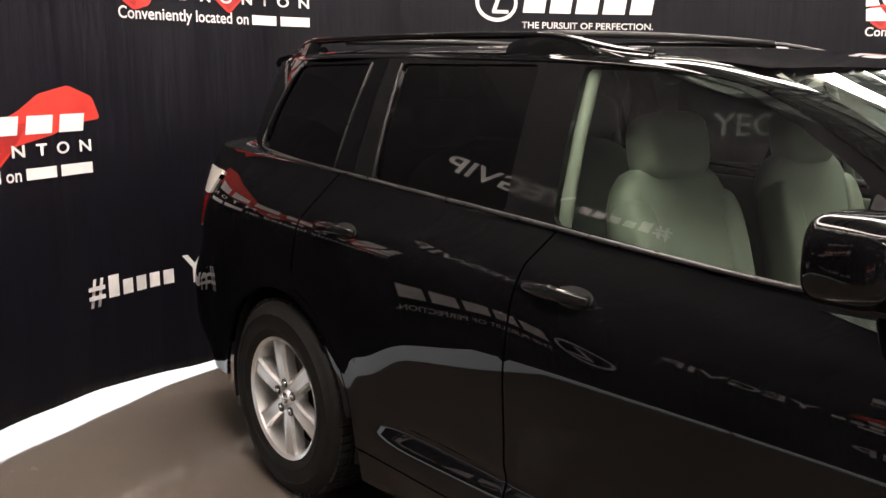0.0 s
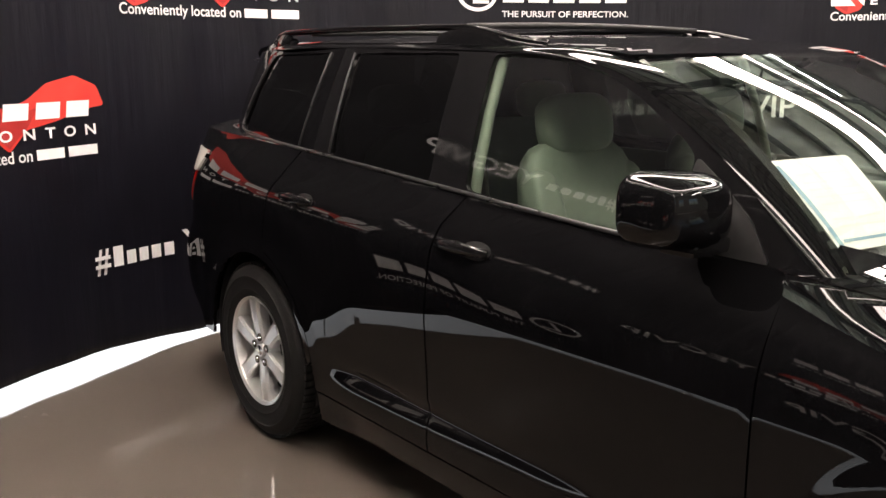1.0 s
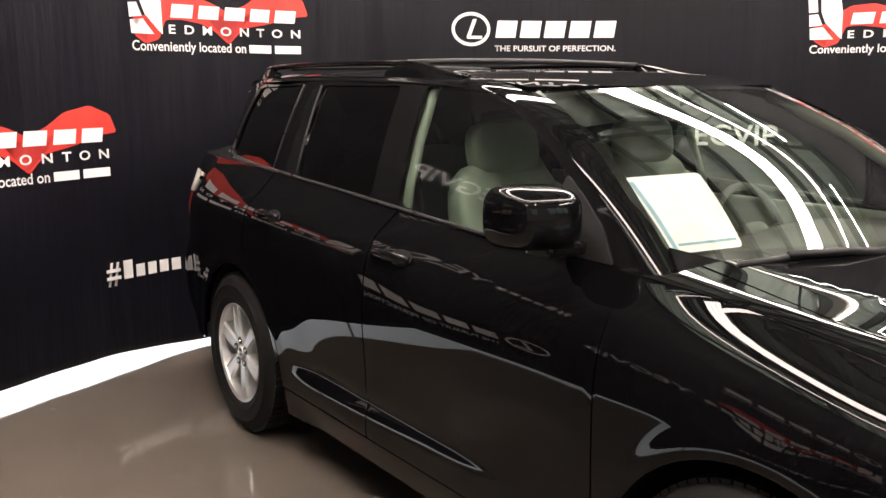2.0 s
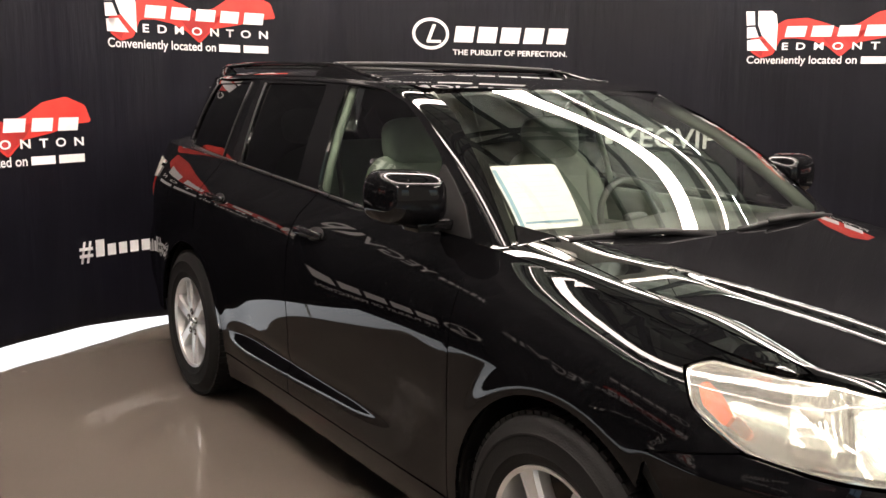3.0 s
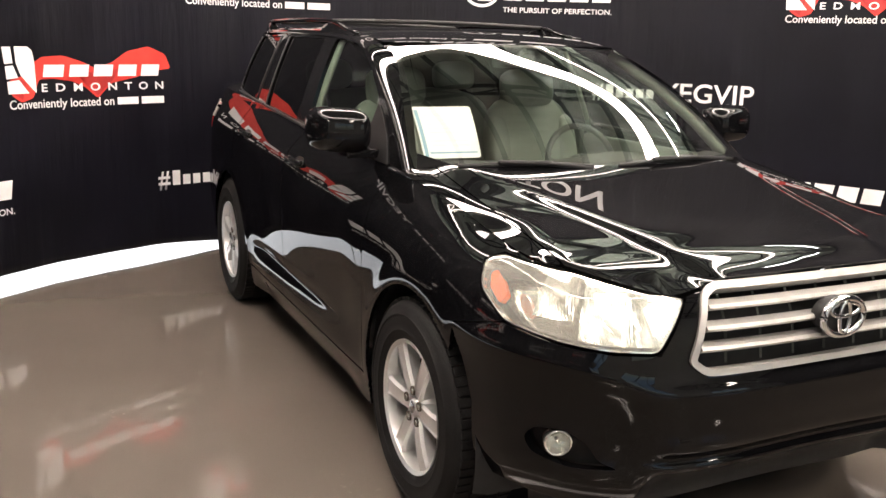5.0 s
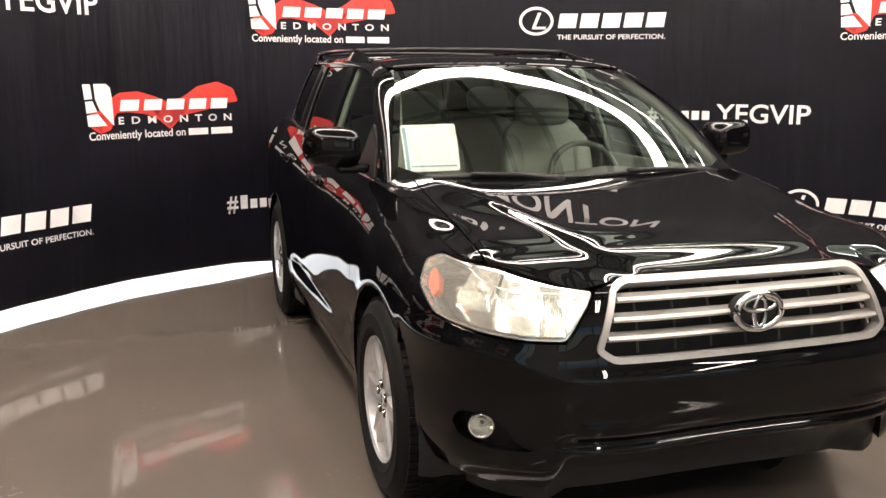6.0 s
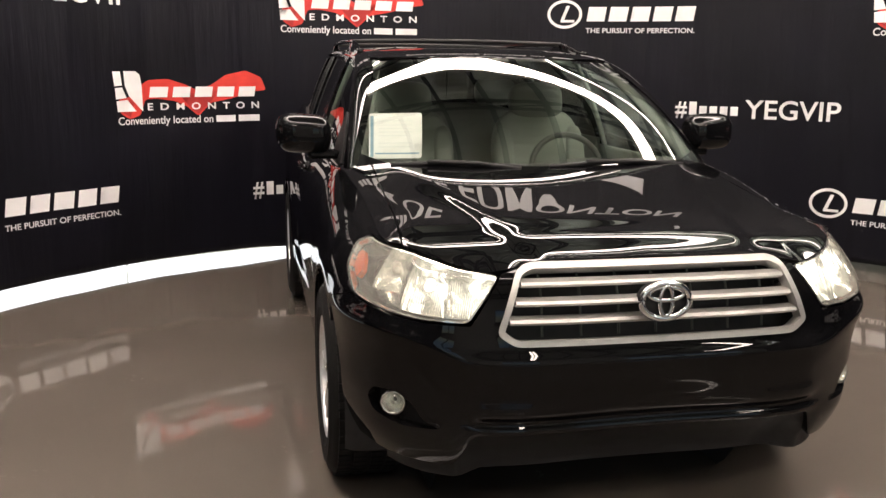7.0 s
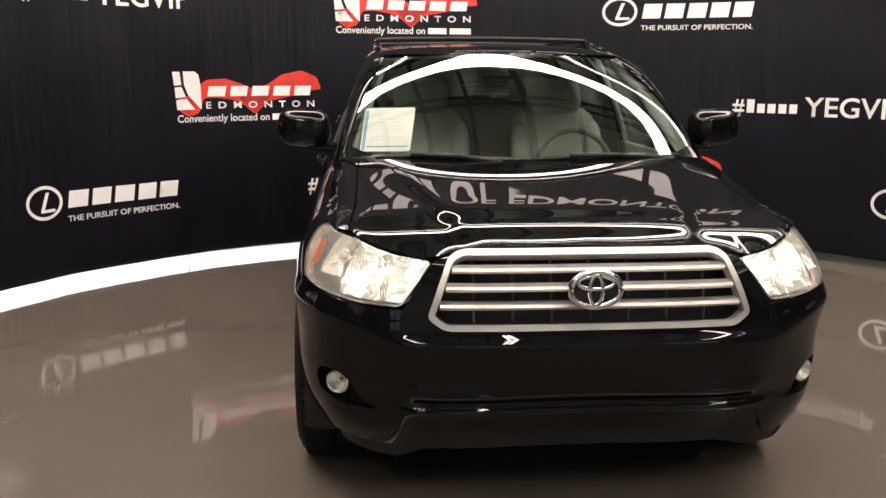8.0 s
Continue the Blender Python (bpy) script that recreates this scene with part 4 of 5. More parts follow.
patch("roof", roof, ROOF_SIDE + [(x, -y) for x, y in ROOF_SIDE[::-1]] + HEAD[1:-1], PAINT, car, step=0.03, depth=0.02, label="glossy black roof")
patch("windscreen", screen, [(-0.985, 0.0), (0.985, 0.0), (0.975, 0.97), (0.5, 0.985), (0.0, 0.985), (-0.5, 0.985), (-0.975, 0.97)], GLASS_SCREEN, car, step=0.05, depth=0.0, label="clear green-tinted windscreen", out=1)
patch("windscreen_band", screen, [(-0.985, -0.01), (0.985, -0.01), (0.99, 1.0), (0.0, 1.0), (-0.99, 1.0)], SEAL, car, holes=[soft([(-0.958, 0.05), (0.958, 0.05), (0.91, 0.955), (0.0, 0.965), (-0.91, 0.955)], 0.12, 8)], step=0.04, depth=0.0, offset=-0.004, label="black printed band round the windscreen")
patch("cowl_strip", screen, [(-0.97, -0.015), (0.97, -0.015), (0.95, 0.12), (0.80, 0.060), (0.0, 0.050), (-0.80, 0.060), (-0.95, 0.12)], SEAL, car, step=0.04, depth=0.010, offset=0.009, label="matt black strip along the windscreen's foot")
FRONT_WIN = soft([(-0.178, 1.176), (0.20, 1.152), (0.575, 1.136), (0.590, 1.16), (0.615, 1.335), (0.57, 1.372), (0.41, 1.462), (0.26, 1.527), (0.10, 1.562), (-0.02, 1.576), (-0.225, 1.580)], 0.03)
REAR_WIN = soft([(-0.985, 1.208), (-0.36, 1.184), (-0.392, 1.583), (-1.02, 1.588)], 0.025)
QUARTER_WIN = soft([(-1.80, 1.268), (-1.235, 1.226), (-1.205, 1.590), (-1.69, 1.583), (-1.76, 1.42)], 0.035)
RAIL_SIDE = [(float(p[0]), float(p[2]) + 0.004) for p in rail_curve(0, RAIL_LONG)]
HOUSE_FRONT = [p for p in RAIL_SIDE if p[0] > -1.10][::-1] + [(-1.110, float(EDGE(-1.11)) - 0.016)] + [(x, float(BELT(x)) - 0.03) for x in np.linspace(-1.111, 0.93, 20)]
HOUSE_REAR = [(-1.112, float(EDGE(-1.11)) - 0.016)] + [p for p in RAIL_SIDE if p[0] < -1.12][::-1] + [(-2.16, 1.47), (-2.235, 1.30)] + [(x, float(BELT(x)) - 0.03) for x in np.linspace(-2.235, -1.113, 24)]
DECK_S = np.linspace(s_of(-1.30), S_END, 120)
_dx = plan_at(DECK_S)[0]
DECK_LOW = body(DECK_S, BELT(_dx) - 0.006)
_hx = np.linspace(-1.30, -2.24, 80)
_hi = np.r_[house(_hx, BELT(_hx) + 0.006 + 0.030 * ease(-1.80, -2.05, _hx)), [(-2.275, y, 1.290) for y in np.linspace(-0.46, 0.0, 14)]]
_hl = np.r_[0, np.cumsum(np.linalg.norm(np.diff(_hi, axis=0), axis=1))]
_ll = np.r_[0, np.cumsum(np.linalg.norm(np.diff(DECK_LOW, axis=0), axis=1))]


def rear_deck(u, w):
    """Rounded shoulder from the quarter panel's top edge (w 0) to the rear pillar's foot (w 1), u from the door to the tailgate."""
    u, w = np.clip(np.asarray(u, float), 0, 1), np.asarray(w, float)
    lo = np.stack([np.interp(u * _ll[-1], _ll, DECK_LOW[:, i]) for i in range(3)], -1)
    hi = np.stack([np.interp(u * _hl[-1], _hl, _hi[:, i]) for i in range(3)], -1)
    out = np.linalg.norm((hi - lo)[:, :2], axis=1)
    p = lo + (hi - lo) * w[:, None]
    p[:, 2] += 0.05 * out * np.sin(math.pi * w)
    return p


for right in (True, False):
    fn = house if right else mirrored(house)
    o = 1 if right else -1
    patch("side_frame", fn, HOUSE_FRONT, SEAL, car, holes=[FRONT_WIN, REAR_WIN], out=o, step=0.04, depth=0.025, label="black window surround and pillars")
    patch("rear_pillar", fn, HOUSE_REAR, PAINT, car, holes=[QUARTER_WIN], out=o, step=0.04, depth=0.025, label="glossy black rear pillar")
    for nm, poly, gl, lb in (("front_window", FRONT_WIN, GLASS_CLEAR, "clear side window"), ("rear_window", REAR_WIN, GLASS_DARK, "dark privacy glass"), ("quarter_window", QUARTER_WIN, GLASS_DARK, "dark privacy glass")):
        w = patch(nm, fn, shrunk(poly, -0.004), gl, car, out=o, step=0.06, depth=0.0, offset=-0.007, label=lb)
    sg = -1 if right else 1
    patch("pillar", cant_rail if right else mirrored(cant_rail), [(0.0, 0.0), (RAIL_V[-1], 0.0), (RAIL_V[-1], 1.0), (0.0, 1.0)], PAINT, car, out=1 if right else -1, step=0.05, depth=0.0, offset=0.004, label="glossy black roof side and windscreen pillar")
    patch("rear_shoulder", rear_deck if right else mirrored(rear_deck), [(0.0, 0.0), (1.0, 0.0), (1.0, 1.0), (0.0, 1.0)], PAINT, car, out=1 if right else -1, step=0.04, depth=0.0, label="glossy black shoulder under the quarter window")
    # sill strip under the side windows
    bm = bmesh.new()
    pts = [(x, sg * (float(glass_y(x, BELT(x))) + 0.010), float(BELT(x)) + 0.004) for x in np.linspace(0.70, -1.72, 30)]
    tube(bm, pts, 0.007, 6, flat=1.0)
    part("sill_strip", bm, DULL, car, smooth=True)
    # bright edges of the pillar behind the rear door
    for x0, x1, z0, z1 in ((-0.99, -1.025, 1.205, 1.588), (-1.228, -1.20, 1.222, 1.592)):
        bm = bmesh.new()
        tube(bm, [(x0 + (x1 - x0) * k, sg * (float(glass_y(x0, z0 + (z1 - z0) * k)) + 0.003), z0 + (z1 - z0) * k) for k in (0, 0.25, 0.5, 0.75, 1)], 0.0045, 6)
        part("window_trim", bm, DULL, car, smooth=True)
    bm = bmesh.new()
    edge = [(-1.24, 1.221), (-1.40, 1.233), (-1.60, 1.248), (-1.76, 1.259), (-1.805, 1.268), (-1.822, 1.290), (-1.812, 1.340), (-1.780, 1.430), (-1.735, 1.520), (-1.700, 1.580)]
    tube(bm, [(x, sg * (float(glass_y(x, z)) + 0.003), z) for x, z in edge], 0.0045, 6)
    part("quarter_window_trim", bm, DULL, car, smooth=True)


def tailgate():
    def back(y, z):
        k = (z - 1.22) / 0.42
        x = -2.30 + 0.16 * k + 0.10 * np.clip(np.abs(y) / 0.75, 0, 1.2) ** 2.5
        return np.stack([x + 0 * y, y + 0 * z, z + 0 * y], -1)
    patch("tailgate_glass", back, [(-0.52, 1.20), (0.52, 1.20), (0.44, 1.60), (-0.44, 1.60)], GLASS_DARK, car, step=0.08, depth=0.0, out=-1)
    bm = bmesh.new()
    rows = []
    for y in np.linspace(-0.50, 0.50, 15):
        k = abs(y) / 0.50
        x = -2.18 + 0.12 * k ** 3
        rows.append([bm.verts.new(p) for p in ((x + 0.05, y, 1.632 - 0.004 * k), (x - 0.035, y, 1.630 - 0.014 * k), (x - 0.065, y, 1.616 - 0.02 * k), (x - 0.055, y, 1.598 - 0.02 * k), (x + 0.05, y, 1.585))])
    for a, b in zip(rows, rows[1:]):
        for j in range(5):
            bm.faces.new((a[j], a[(j + 1) % 5], b[(j + 1) % 5], b[j]))
    bm.faces.new(rows[0]), bm.faces.new(rows[-1])
    part("roof_spoiler", bm, PAINT, car, "black spoiler over the tailgate", angle=40)


tailgate()


def roof_rail(sg):
    """A low rail: a bowed bar on two raised feet."""
    base = None
    x0, x1, n = -1.86, -0.04, 34
    xs = np.linspace(x0, x1, n)
    k = (xs - x0) / (x1 - x0)
    h = 0.040 * np.minimum(1, np.minimum(ease(0, 0.09, k), 1 - ease(0.76, 1.0, k)))
    yy = np.array([float(glass_y(x, EDGE(x))) - 0.035 for x in xs])
    zz = np.array([float(roof(np.array([x]), np.array([y]))[0, 2]) for x, y in zip(xs, yy)])
    bm = bmesh.new()
    tube(bm, [(x, sg * y, z + q + 0.006) for x, y, z, q in zip(xs, yy, zz, h)], 0.015, 10, flat=0.8)
    base = part("roof_rail", bm, PAINT, car, "black roof rail", smooth=True)
    for fx0, fx1 in ((-0.56, -0.04), (-1.86, -1.62)):
        fm = bmesh.new()
        fr = np.linspace(fx0, fx1, 9)
        rings = []
        for x in fr:
            y, z, q = np.interp(x, xs, yy), np.interp(x, xs, zz), np.interp(x, xs, h)
            kk = (x - fx0) / (fx1 - fx0)
            q = q * float(ease(-0.25, 0.35, kk)) if fx0 > -1 else q * float(1 - ease(0.65, 1.25, kk))
            rings.append([fm.verts.new((x, sg * (y + dy), z + dz)) for dy, dz in ((0.030, -0.016), (0.020, q * 0.7), (0.010, q + 0.009), (-0.010, q + 0.009), (-0.022, q * 0.7), (-0.034, -0.004))])
        for a, b in zip(rings, rings[1:]):
            for j in range(5):
                fm.faces.new((a[j], a[j + 1], b[j + 1], b[j]))
        fm.faces.new(rings[0]), fm.faces.new(rings[-1])
        part("rail_foot", fm, PAINT, base, angle=50)


roof_rail(-1), roof_rail(1)


def cross_bar(x):
    """A slim bar from rail to rail."""
    w = float(glass_y(x, EDGE(x))) - 0.035
    bm = bmesh.new()
    ys = np.linspace(-w, w, 15)
    tube(bm, [(x, y, 1.668 + 0.010 * (1 - (y / w) ** 2)) for y in ys], 0.016, 8, flat=0.7)
    part("cross_bar", bm, PLASTIC, car, "black roof cross bar", smooth=True)


cross_bar(-0.42), cross_bar(-1.45)


# grille, badge and lamps
def grille():
    fr = patch("grille", body, GRILLE, SATIN, car, holes=[shrunk(GRILLE, 0.019)], step=0.03, depth=0.035, offset=0.010, out=-1, label="satin silver grille frame with three bars")
    patch("mesh_back", body, shrunk(GRILLE, 0.005), PLASTIC, fr, step=0.06, depth=0.0, offset=-0.075, out=-1, label="dark grille backing")
    for z, half in ((0.905, 0.425), (0.853, 0.445), (0.800, 0.465)):
        bm = bmesh.new()
        rows = []
        for y in np.linspace(-half, half, 27):
            x = float(body(np.array([s_of_y(abs(y))]), np.array([z]))[0, 0])
            rows.append([bm.verts.new((x + dx, y, z + dz)) for dx, dz in ((0.010, 0.0), (0.004, 0.008), (-0.030, 0.013), (-0.030, -0.010), (0.002, -0.009))])
        for a, b in zip(rows, rows[1:]):
            for j in range(5):
                bm.faces.new((a[j], a[(j + 1) % 5], b[(j + 1) % 5], b[j]))
        bm.faces.new(rows[0]), bm.faces.new(rows[-1])
        part("bar", bm, SATIN, fr, angle=35)
    for y in (-0.36, -0.24, -0.12, 0.0, 0.12, 0.24, 0.36):
        bm = bmesh.new()
        zs = np.linspace(0.748, 0.938, 7)
        xs = body(np.array([s_of_y(abs(y))] * 7), zs)[:, 0]
        tube(bm, [(float(x) - 0.032, y, float(z)) for x, z in zip(xs, zs)], 0.0045, 4)
        part("upright", bm, DASH, fr)
    # badge: an oval hoop with two crossing oval hoops
    bm = bmesh.new()
    hoop = lambda cy, cz, ry, rz, rad, x: tube(bm, [(x, cy + ry * math.cos(t), cz + rz * math.sin(t)) for t in np.linspace(0, 2 * math.pi, 41)[:-1]], rad, 8, True)
    hoop(0, 0.858, 0.076, 0.053, 0.0110, 2.302)
    hoop(0, 0.880, 0.055, 0.020, 0.0075, 2.304)
    hoop(0, 0.858, 0.020, 0.046, 0.0075, 2.306)
    part("badge", bm, CHROME, fr, "chrome oval badge", smooth=True)
    bm = bmesh.new()
    lathe(bm, [(0.0, 0.0), (0.07, 0.004), (0.076, 0.012), (0.070, 0.05)], 40, Matrix.Translation((2.300, 0, 0.858)) @ Matrix.Rotation(radians(90), 4, "Z") @ Matrix.Diagonal((1, 1, 0.70, 1)))
    part("badge_back", bm, PLASTIC, fr, smooth=True)


grille()


def hazy_lens():
    m, n, l, b = nodes_of("hazed_headlamp_lens")
    n.remove(b)
    t, d, g, m1, m2, f = n.new("ShaderNodeBsdfTransparent"), n.new("ShaderNodeBsdfDiffuse"), n.new("ShaderNodeBsdfGlossy"), n.new("ShaderNodeMixShader"), n.new("ShaderNodeMixShader"), sheen(n, l, 0.05)
    t.inputs["Color"].default_value = (0.92, 0.93, 0.88, 1)
    d.inputs["Color"].default_value = (0.80, 0.78, 0.68, 1)
    g.inputs["Roughness"].default_value = 0.06
    co, tex, mr = n.new("ShaderNodeTexCoord"), n.new("ShaderNodeTexNoise"), n.new("ShaderNodeMapRange")
    tex.inputs["Scale"].default_value, tex.inputs["Detail"].default_value = 9, 5
    mr.inputs["To Min"].default_value, mr.inputs["To Max"].default_value = 0.16, 0.32
    l.new(co.outputs["Object"], tex.inputs["Vector"]), l.new(tex.outputs["Fac"], mr.inputs["Value"])
    l.new(mr.outputs["Result"], m1.inputs["Fac"]), l.new(t.outputs[0], m1.inputs[1]), l.new(d.outputs[0], m1.inputs[2])
    l.new(f, m2.inputs["Fac"]), l.new(m1.outputs[0], m2.inputs[1]), l.new(g.outputs[0], m2.inputs[2])
    l.new(m2.outputs[0], n["Material Output"].inputs["Surface"])
    return m


HAZE = hazy_lens()
# bulb glow added to brighten the reflectors, in place of mirrored ring light
BULB = glowing("brightened_bulb", (1.0, 0.95, 0.86), 2.6)
BOWL = noisy("lamp_reflector", (0.86, 0.86, 0.83), (0.92, 0.92, 0.89), 18, (0.10, 0.20), metal=0.85)


def headlamp(right):
    fn, o = sided(right)
    sg = -1 if right else 1
    base = patch("headlamp", fn, shrunk(LAMP, 0.002), HAZE, car, step=0.03, depth=0.0, offset=0.004, out=o, label="hazed clear headlamp with amber side lamp")
    patch("lamp_bezel", fn, LAMP, BOWL, base, holes=[shrunk(LAMP, 0.004)], step=0.03, depth=0.03, offset=-0.004, out=o)
    patch("reflector_back", fn, shrunk(LAMP, 0.004), BOWL, base, step=0.03, depth=0.02, offset=-0.10, out=o, label="bright reflector pan")
    amber = soft([(s_of(1.880), 0.873), (s_of(1.818), 0.903), (s_of(1.788), 0.938), (s_of(1.803), 0.951), (s_of(1.850), 0.932), (s_of(1.893), 0.900)], 0.01)
    patch("side_lamp", fn, amber, LENS_AMBER, base, step=0.02, depth=0.02, offset=-0.015, out=o, label="amber side lamp")
    # two deep reflector shells with upright facets, side by side, and a ribbed turn lamp
    for nm, lo, hi, z0, z1, deep, n in (("main_reflector", 0.505, 0.648, 0.0, 0.0, 0.085, 24), ("low_reflector", 0.650, 0.770, 0.0, 0.0, 0.085, 20), ("turn_reflector", 0.780, 0.852, 0.862, 0.972, 0.045, 12)):
        bm = bmesh.new()
        rows = []
        for i in range(2 * n + 1):
            t = i / (2 * n)
            y = lo + (hi - lo) * t
            lo_z = z0 or float(np.interp(y, [0.498, 0.585, 0.70, 0.80], [0.922, 0.798, 0.802, 0.814])) + 0.008
            hi_z = z1 or float(np.interp(y, [0.49, 0.62, 0.72, 0.80], [0.930, 0.943, 0.962, 0.977])) - 0.008
            q = fn(np.array([s_of_y(y)] * 9), np.linspace(lo_z, hi_z, 9))
            row = []
            for j in range(9):
                v = j / 8
                dip = deep * (1 - (2 * t - 1) ** 2) * (1 - (2 * v - 1) ** 2) + 0.012 + 0.004 * (i % 2)
                row.append(bm.verts.new((q[j][0] - dip, q[j][1] - sg * 0.35 * dip, q[j][2])))
            rows.append(row)
        for a, b in zip(rows, rows[1:]):
            for j in range(8):
                bm.faces.new((a[j], a[j + 1], b[j + 1], b[j]))
        part(nm, bm, BOWL, base, "bright faceted reflector")
        c = fn(np.array([s_of_y((lo + hi) / 2)]), np.array([(z0 + z1) / 2 or 0.885]))[0]
        bm = bmesh.new()
        lathe(bm, [(0.0005, -0.02), (0.012, -0.026), (0.015, -0.04), (0.014, -0.085)], 16, Matrix.Translation((c[0] + 0.005, c[1], c[2])) @ Matrix.Rotation(radians(-90 + sg * 20), 4, "Z"))
        part("bulb", bm, LENS_WHITE if nm == "turn_reflector" else BULB, base, smooth=True)


def fog_lamp(right):
    fn, o = sided(right)
    base = patch("fog_recess", fn, shrunk(FOG, -0.004), PLASTIC, car, step=0.03, depth=0.0, offset=-0.05, out=o, label="black fog lamp recess")
    p = fn(np.array([s_of_y(0.792)]), np.array([0.512]))[0]
    sg = -1 if right else 1
    mm = Matrix.Translation((p[0] - 0.012, p[1], 0.512)) @ Matrix.Scale(0.80, 4) @ Matrix.Rotation(radians(-90 + sg * 22), 4, "Z")
    bm = bmesh.new()
    lathe(bm, [(0.0005, 0.004), (0.02, 0.003), (0.036, -0.002), (0.042, -0.008)], 28, mm)
    lens = part("fog_lamp", bm, HAZE, base, "round clear fog lamp", smooth=True)
    bm = bmesh.new()
    lathe(bm, [(0.008, -0.05), (0.026, -0.04), (0.040, -0.010), (0.046, -0.004), (0.050, -0.010), (0.050, -0.05)], 28, mm)
    part("fog_reflector", bm, BOWL, lens, smooth=True)


for r in (True, False):
    headlamp(r), fog_lamp(r)


# wheels
def wheel_at(x, sg, turned):
    """Six-spoke alloy wheel with its tyre; the outer face looks to -y, then turned to its side of the car."""
    root = bmesh.new()
    lathe(root, [(0.205, 0.10), (0.212, 0.02), (0.218, -0.015), (0.231, -0.022), (0.232, -0.012), (0.226, 0.01), (0.222, 0.10)], 64)
    rim = part("wheel", root, ALLOY, car, "six-spoke silver alloy wheel", angle=40)
    for k in range(6):
        bm = bmesh.new()
        rows = []
        for t in np.linspace(0, 1, 7):
            r = 0.045 + 0.176 * t
            w = 0.0285 + 0.004 * t + 0.007 * t ** 5
            y = -0.004 - 0.006 * math.sin(math.pi * t * 0.85) - 0.004 * t
            rows.append([bm.verts.new((dx, y + dy, r)) for dx, dy in ((-w, 0.012), (-w * 0.80, 0.0), (-w * 0.64, 0.0035), (0, 0.004), (w * 0.64, 0.0035), (w * 0.80, 0.0), (w, 0.012), (w * 0.94, 0.050), (-w * 0.94, 0.050))])
        for a, b in zip(rows, rows[1:]):
            for j in range(9):
                bm.faces.new((a[j], a[(j + 1) % 9], b[(j + 1) % 9], b[j]))
        bm.faces.new(rows[0]), bm.faces.new(rows[-1])
        bmesh.ops.transform(bm, matrix=Matrix.Rotation(radians(60 * k + turned), 4, "Y"), verts=bm.verts[:])
        part("spoke", bm, ALLOY, rim, angle=18)
    bm = bmesh.new()
    lathe(bm, [(0.0005, -0.008), (0.026, -0.009), (0.031, -0.004), (0.033, 0.004), (0.060, 0.0), (0.070, 0.012), (0.072, 0.05)], 40)
    part("hub", bm, ALLOY, rim, angle=40)
    bm = bmesh.new()
    lathe(bm, [(0.0005, -0.0115), (0.022, -0.0105), (0.024, -0.006)], 24)
    part("centre_cap", bm, CHROME, rim, smooth=True)
    for k in range(5):
        bm = bmesh.new()
        a = radians(72 * k + 20)
        lathe(bm, [(0.0005, -0.012), (0.008, -0.011), (0.0105, -0.006), (0.0105, 0.012)], 8, Matrix.Translation((0.056 * math.cos(a), 0.0, 0.056 * math.sin(a))))
        part("wheel_nut", bm, CHROME, rim, angle=30)
        bm = bmesh.new()
        lathe(bm, [(0.0095, -0.0045), (0.0165, -0.0055), (0.0175, 0.0)], 14, Matrix.Translation((0.056 * math.cos(a), -0.004, 0.056 * math.sin(a))))
        part("nut_recess", bm, STEEL, rim, angle=30)
    bm = bmesh.new()
    lathe(bm, [(0.06, 0.085), (0.165, 0.085), (0.165, 0.10), (0.06, 0.10)], 40)
    part("brake_disc", bm, STEEL, rim, angle=30)
    bm = bmesh.new()
    lathe(bm, [(0.075, 0.12), (0.21, 0.12), (0.21, 0.20), (0.0005, 0.20)], 32)
    part("drum_back", bm, PLASTIC, rim, angle=30)
    # tyre: bulged side walls, shoulder and tread blocks
    bm = bmesh.new()
    prof = [(0.224, 0.0), (0.233, -0.018), (0.250, -0.026), (0.262, -0.029), (0.264, -0.031), (0.268, -0.0295), (0.285, -0.031), (0.312, -0.0305), (0.314, -0.033), (0.319, -0.0325), (0.321, -0.029), (0.343, -0.022), (0.358, -0.008), (0.366, 0.012), (0.368, 0.11), (0.366, 0.205), (0.350, 0.235), (0.30, 0.248), (0.25, 0.24), (0.224, 0.22)]
    lathe(bm, prof, 72)
    tyre = part("tyre", bm, RUBBER, rim, "black ribbed tyre", angle=45)
    bm = bmesh.new()
    for k in range(72):
        a = 2 * math.pi * k / 72
        for y0, y1, tw in ((-0.002, 0.045, 0.5), (0.055, 0.10, 0.0), (0.115, 0.16, 0.25), (0.17, 0.21, 0.6)):
            t = a + tw * 2 * math.pi / 72
            vs = box(bm, (-0.0125, y0, 0.362), (0.0125, y1, 0.3735))
            bmesh.ops.transform(bm, matrix=Matrix.Rotation(t, 4, "Y"), verts=vs)
    tread = part("tread", bm, RUBBER, tyre)
    tagged(tread, kind="stuff")
    turn = Matrix.Rotation(radians(180 if sg > 0 else 0), 4, "Z")
    rim.matrix_basis = Matrix.Translation((x, sg * (TRACK - 0.005), 0.3735)) @ turn
    return rim


for wx in (AXLE, -AXLE):
    for sg in (-1, 1):
        wheel_at(wx, sg, 30 if wx > 0 else -10)


def wheel_well(x, sg):
    bm = bmesh.new()
    rows = []
    for a in np.linspace(-15, 195, 22):
        c, s = math.cos(radians(a)), math.sin(radians(a))
        rows.append([bm.verts.new((x + r * c, sg * y, HUB + r * s)) for r, y in ((0.437, 0.905), (0.455, 0.86), (0.455, 0.58))])
    for p, q in zip(rows, rows[1:]):
        for j in range(2):
            bm.faces.new((p[j], p[j + 1], q[j + 1], q[j]))
    part("wheel_well", bm, PLASTIC, car, smooth=True)
    bm = bmesh.new()
    lathe(bm, [(0.0005, 0), (0.455, 0)], 32, Matrix.Translation((x, sg * 0.58, HUB)))
    part("wheel_well_wall", bm, PLASTIC, car)


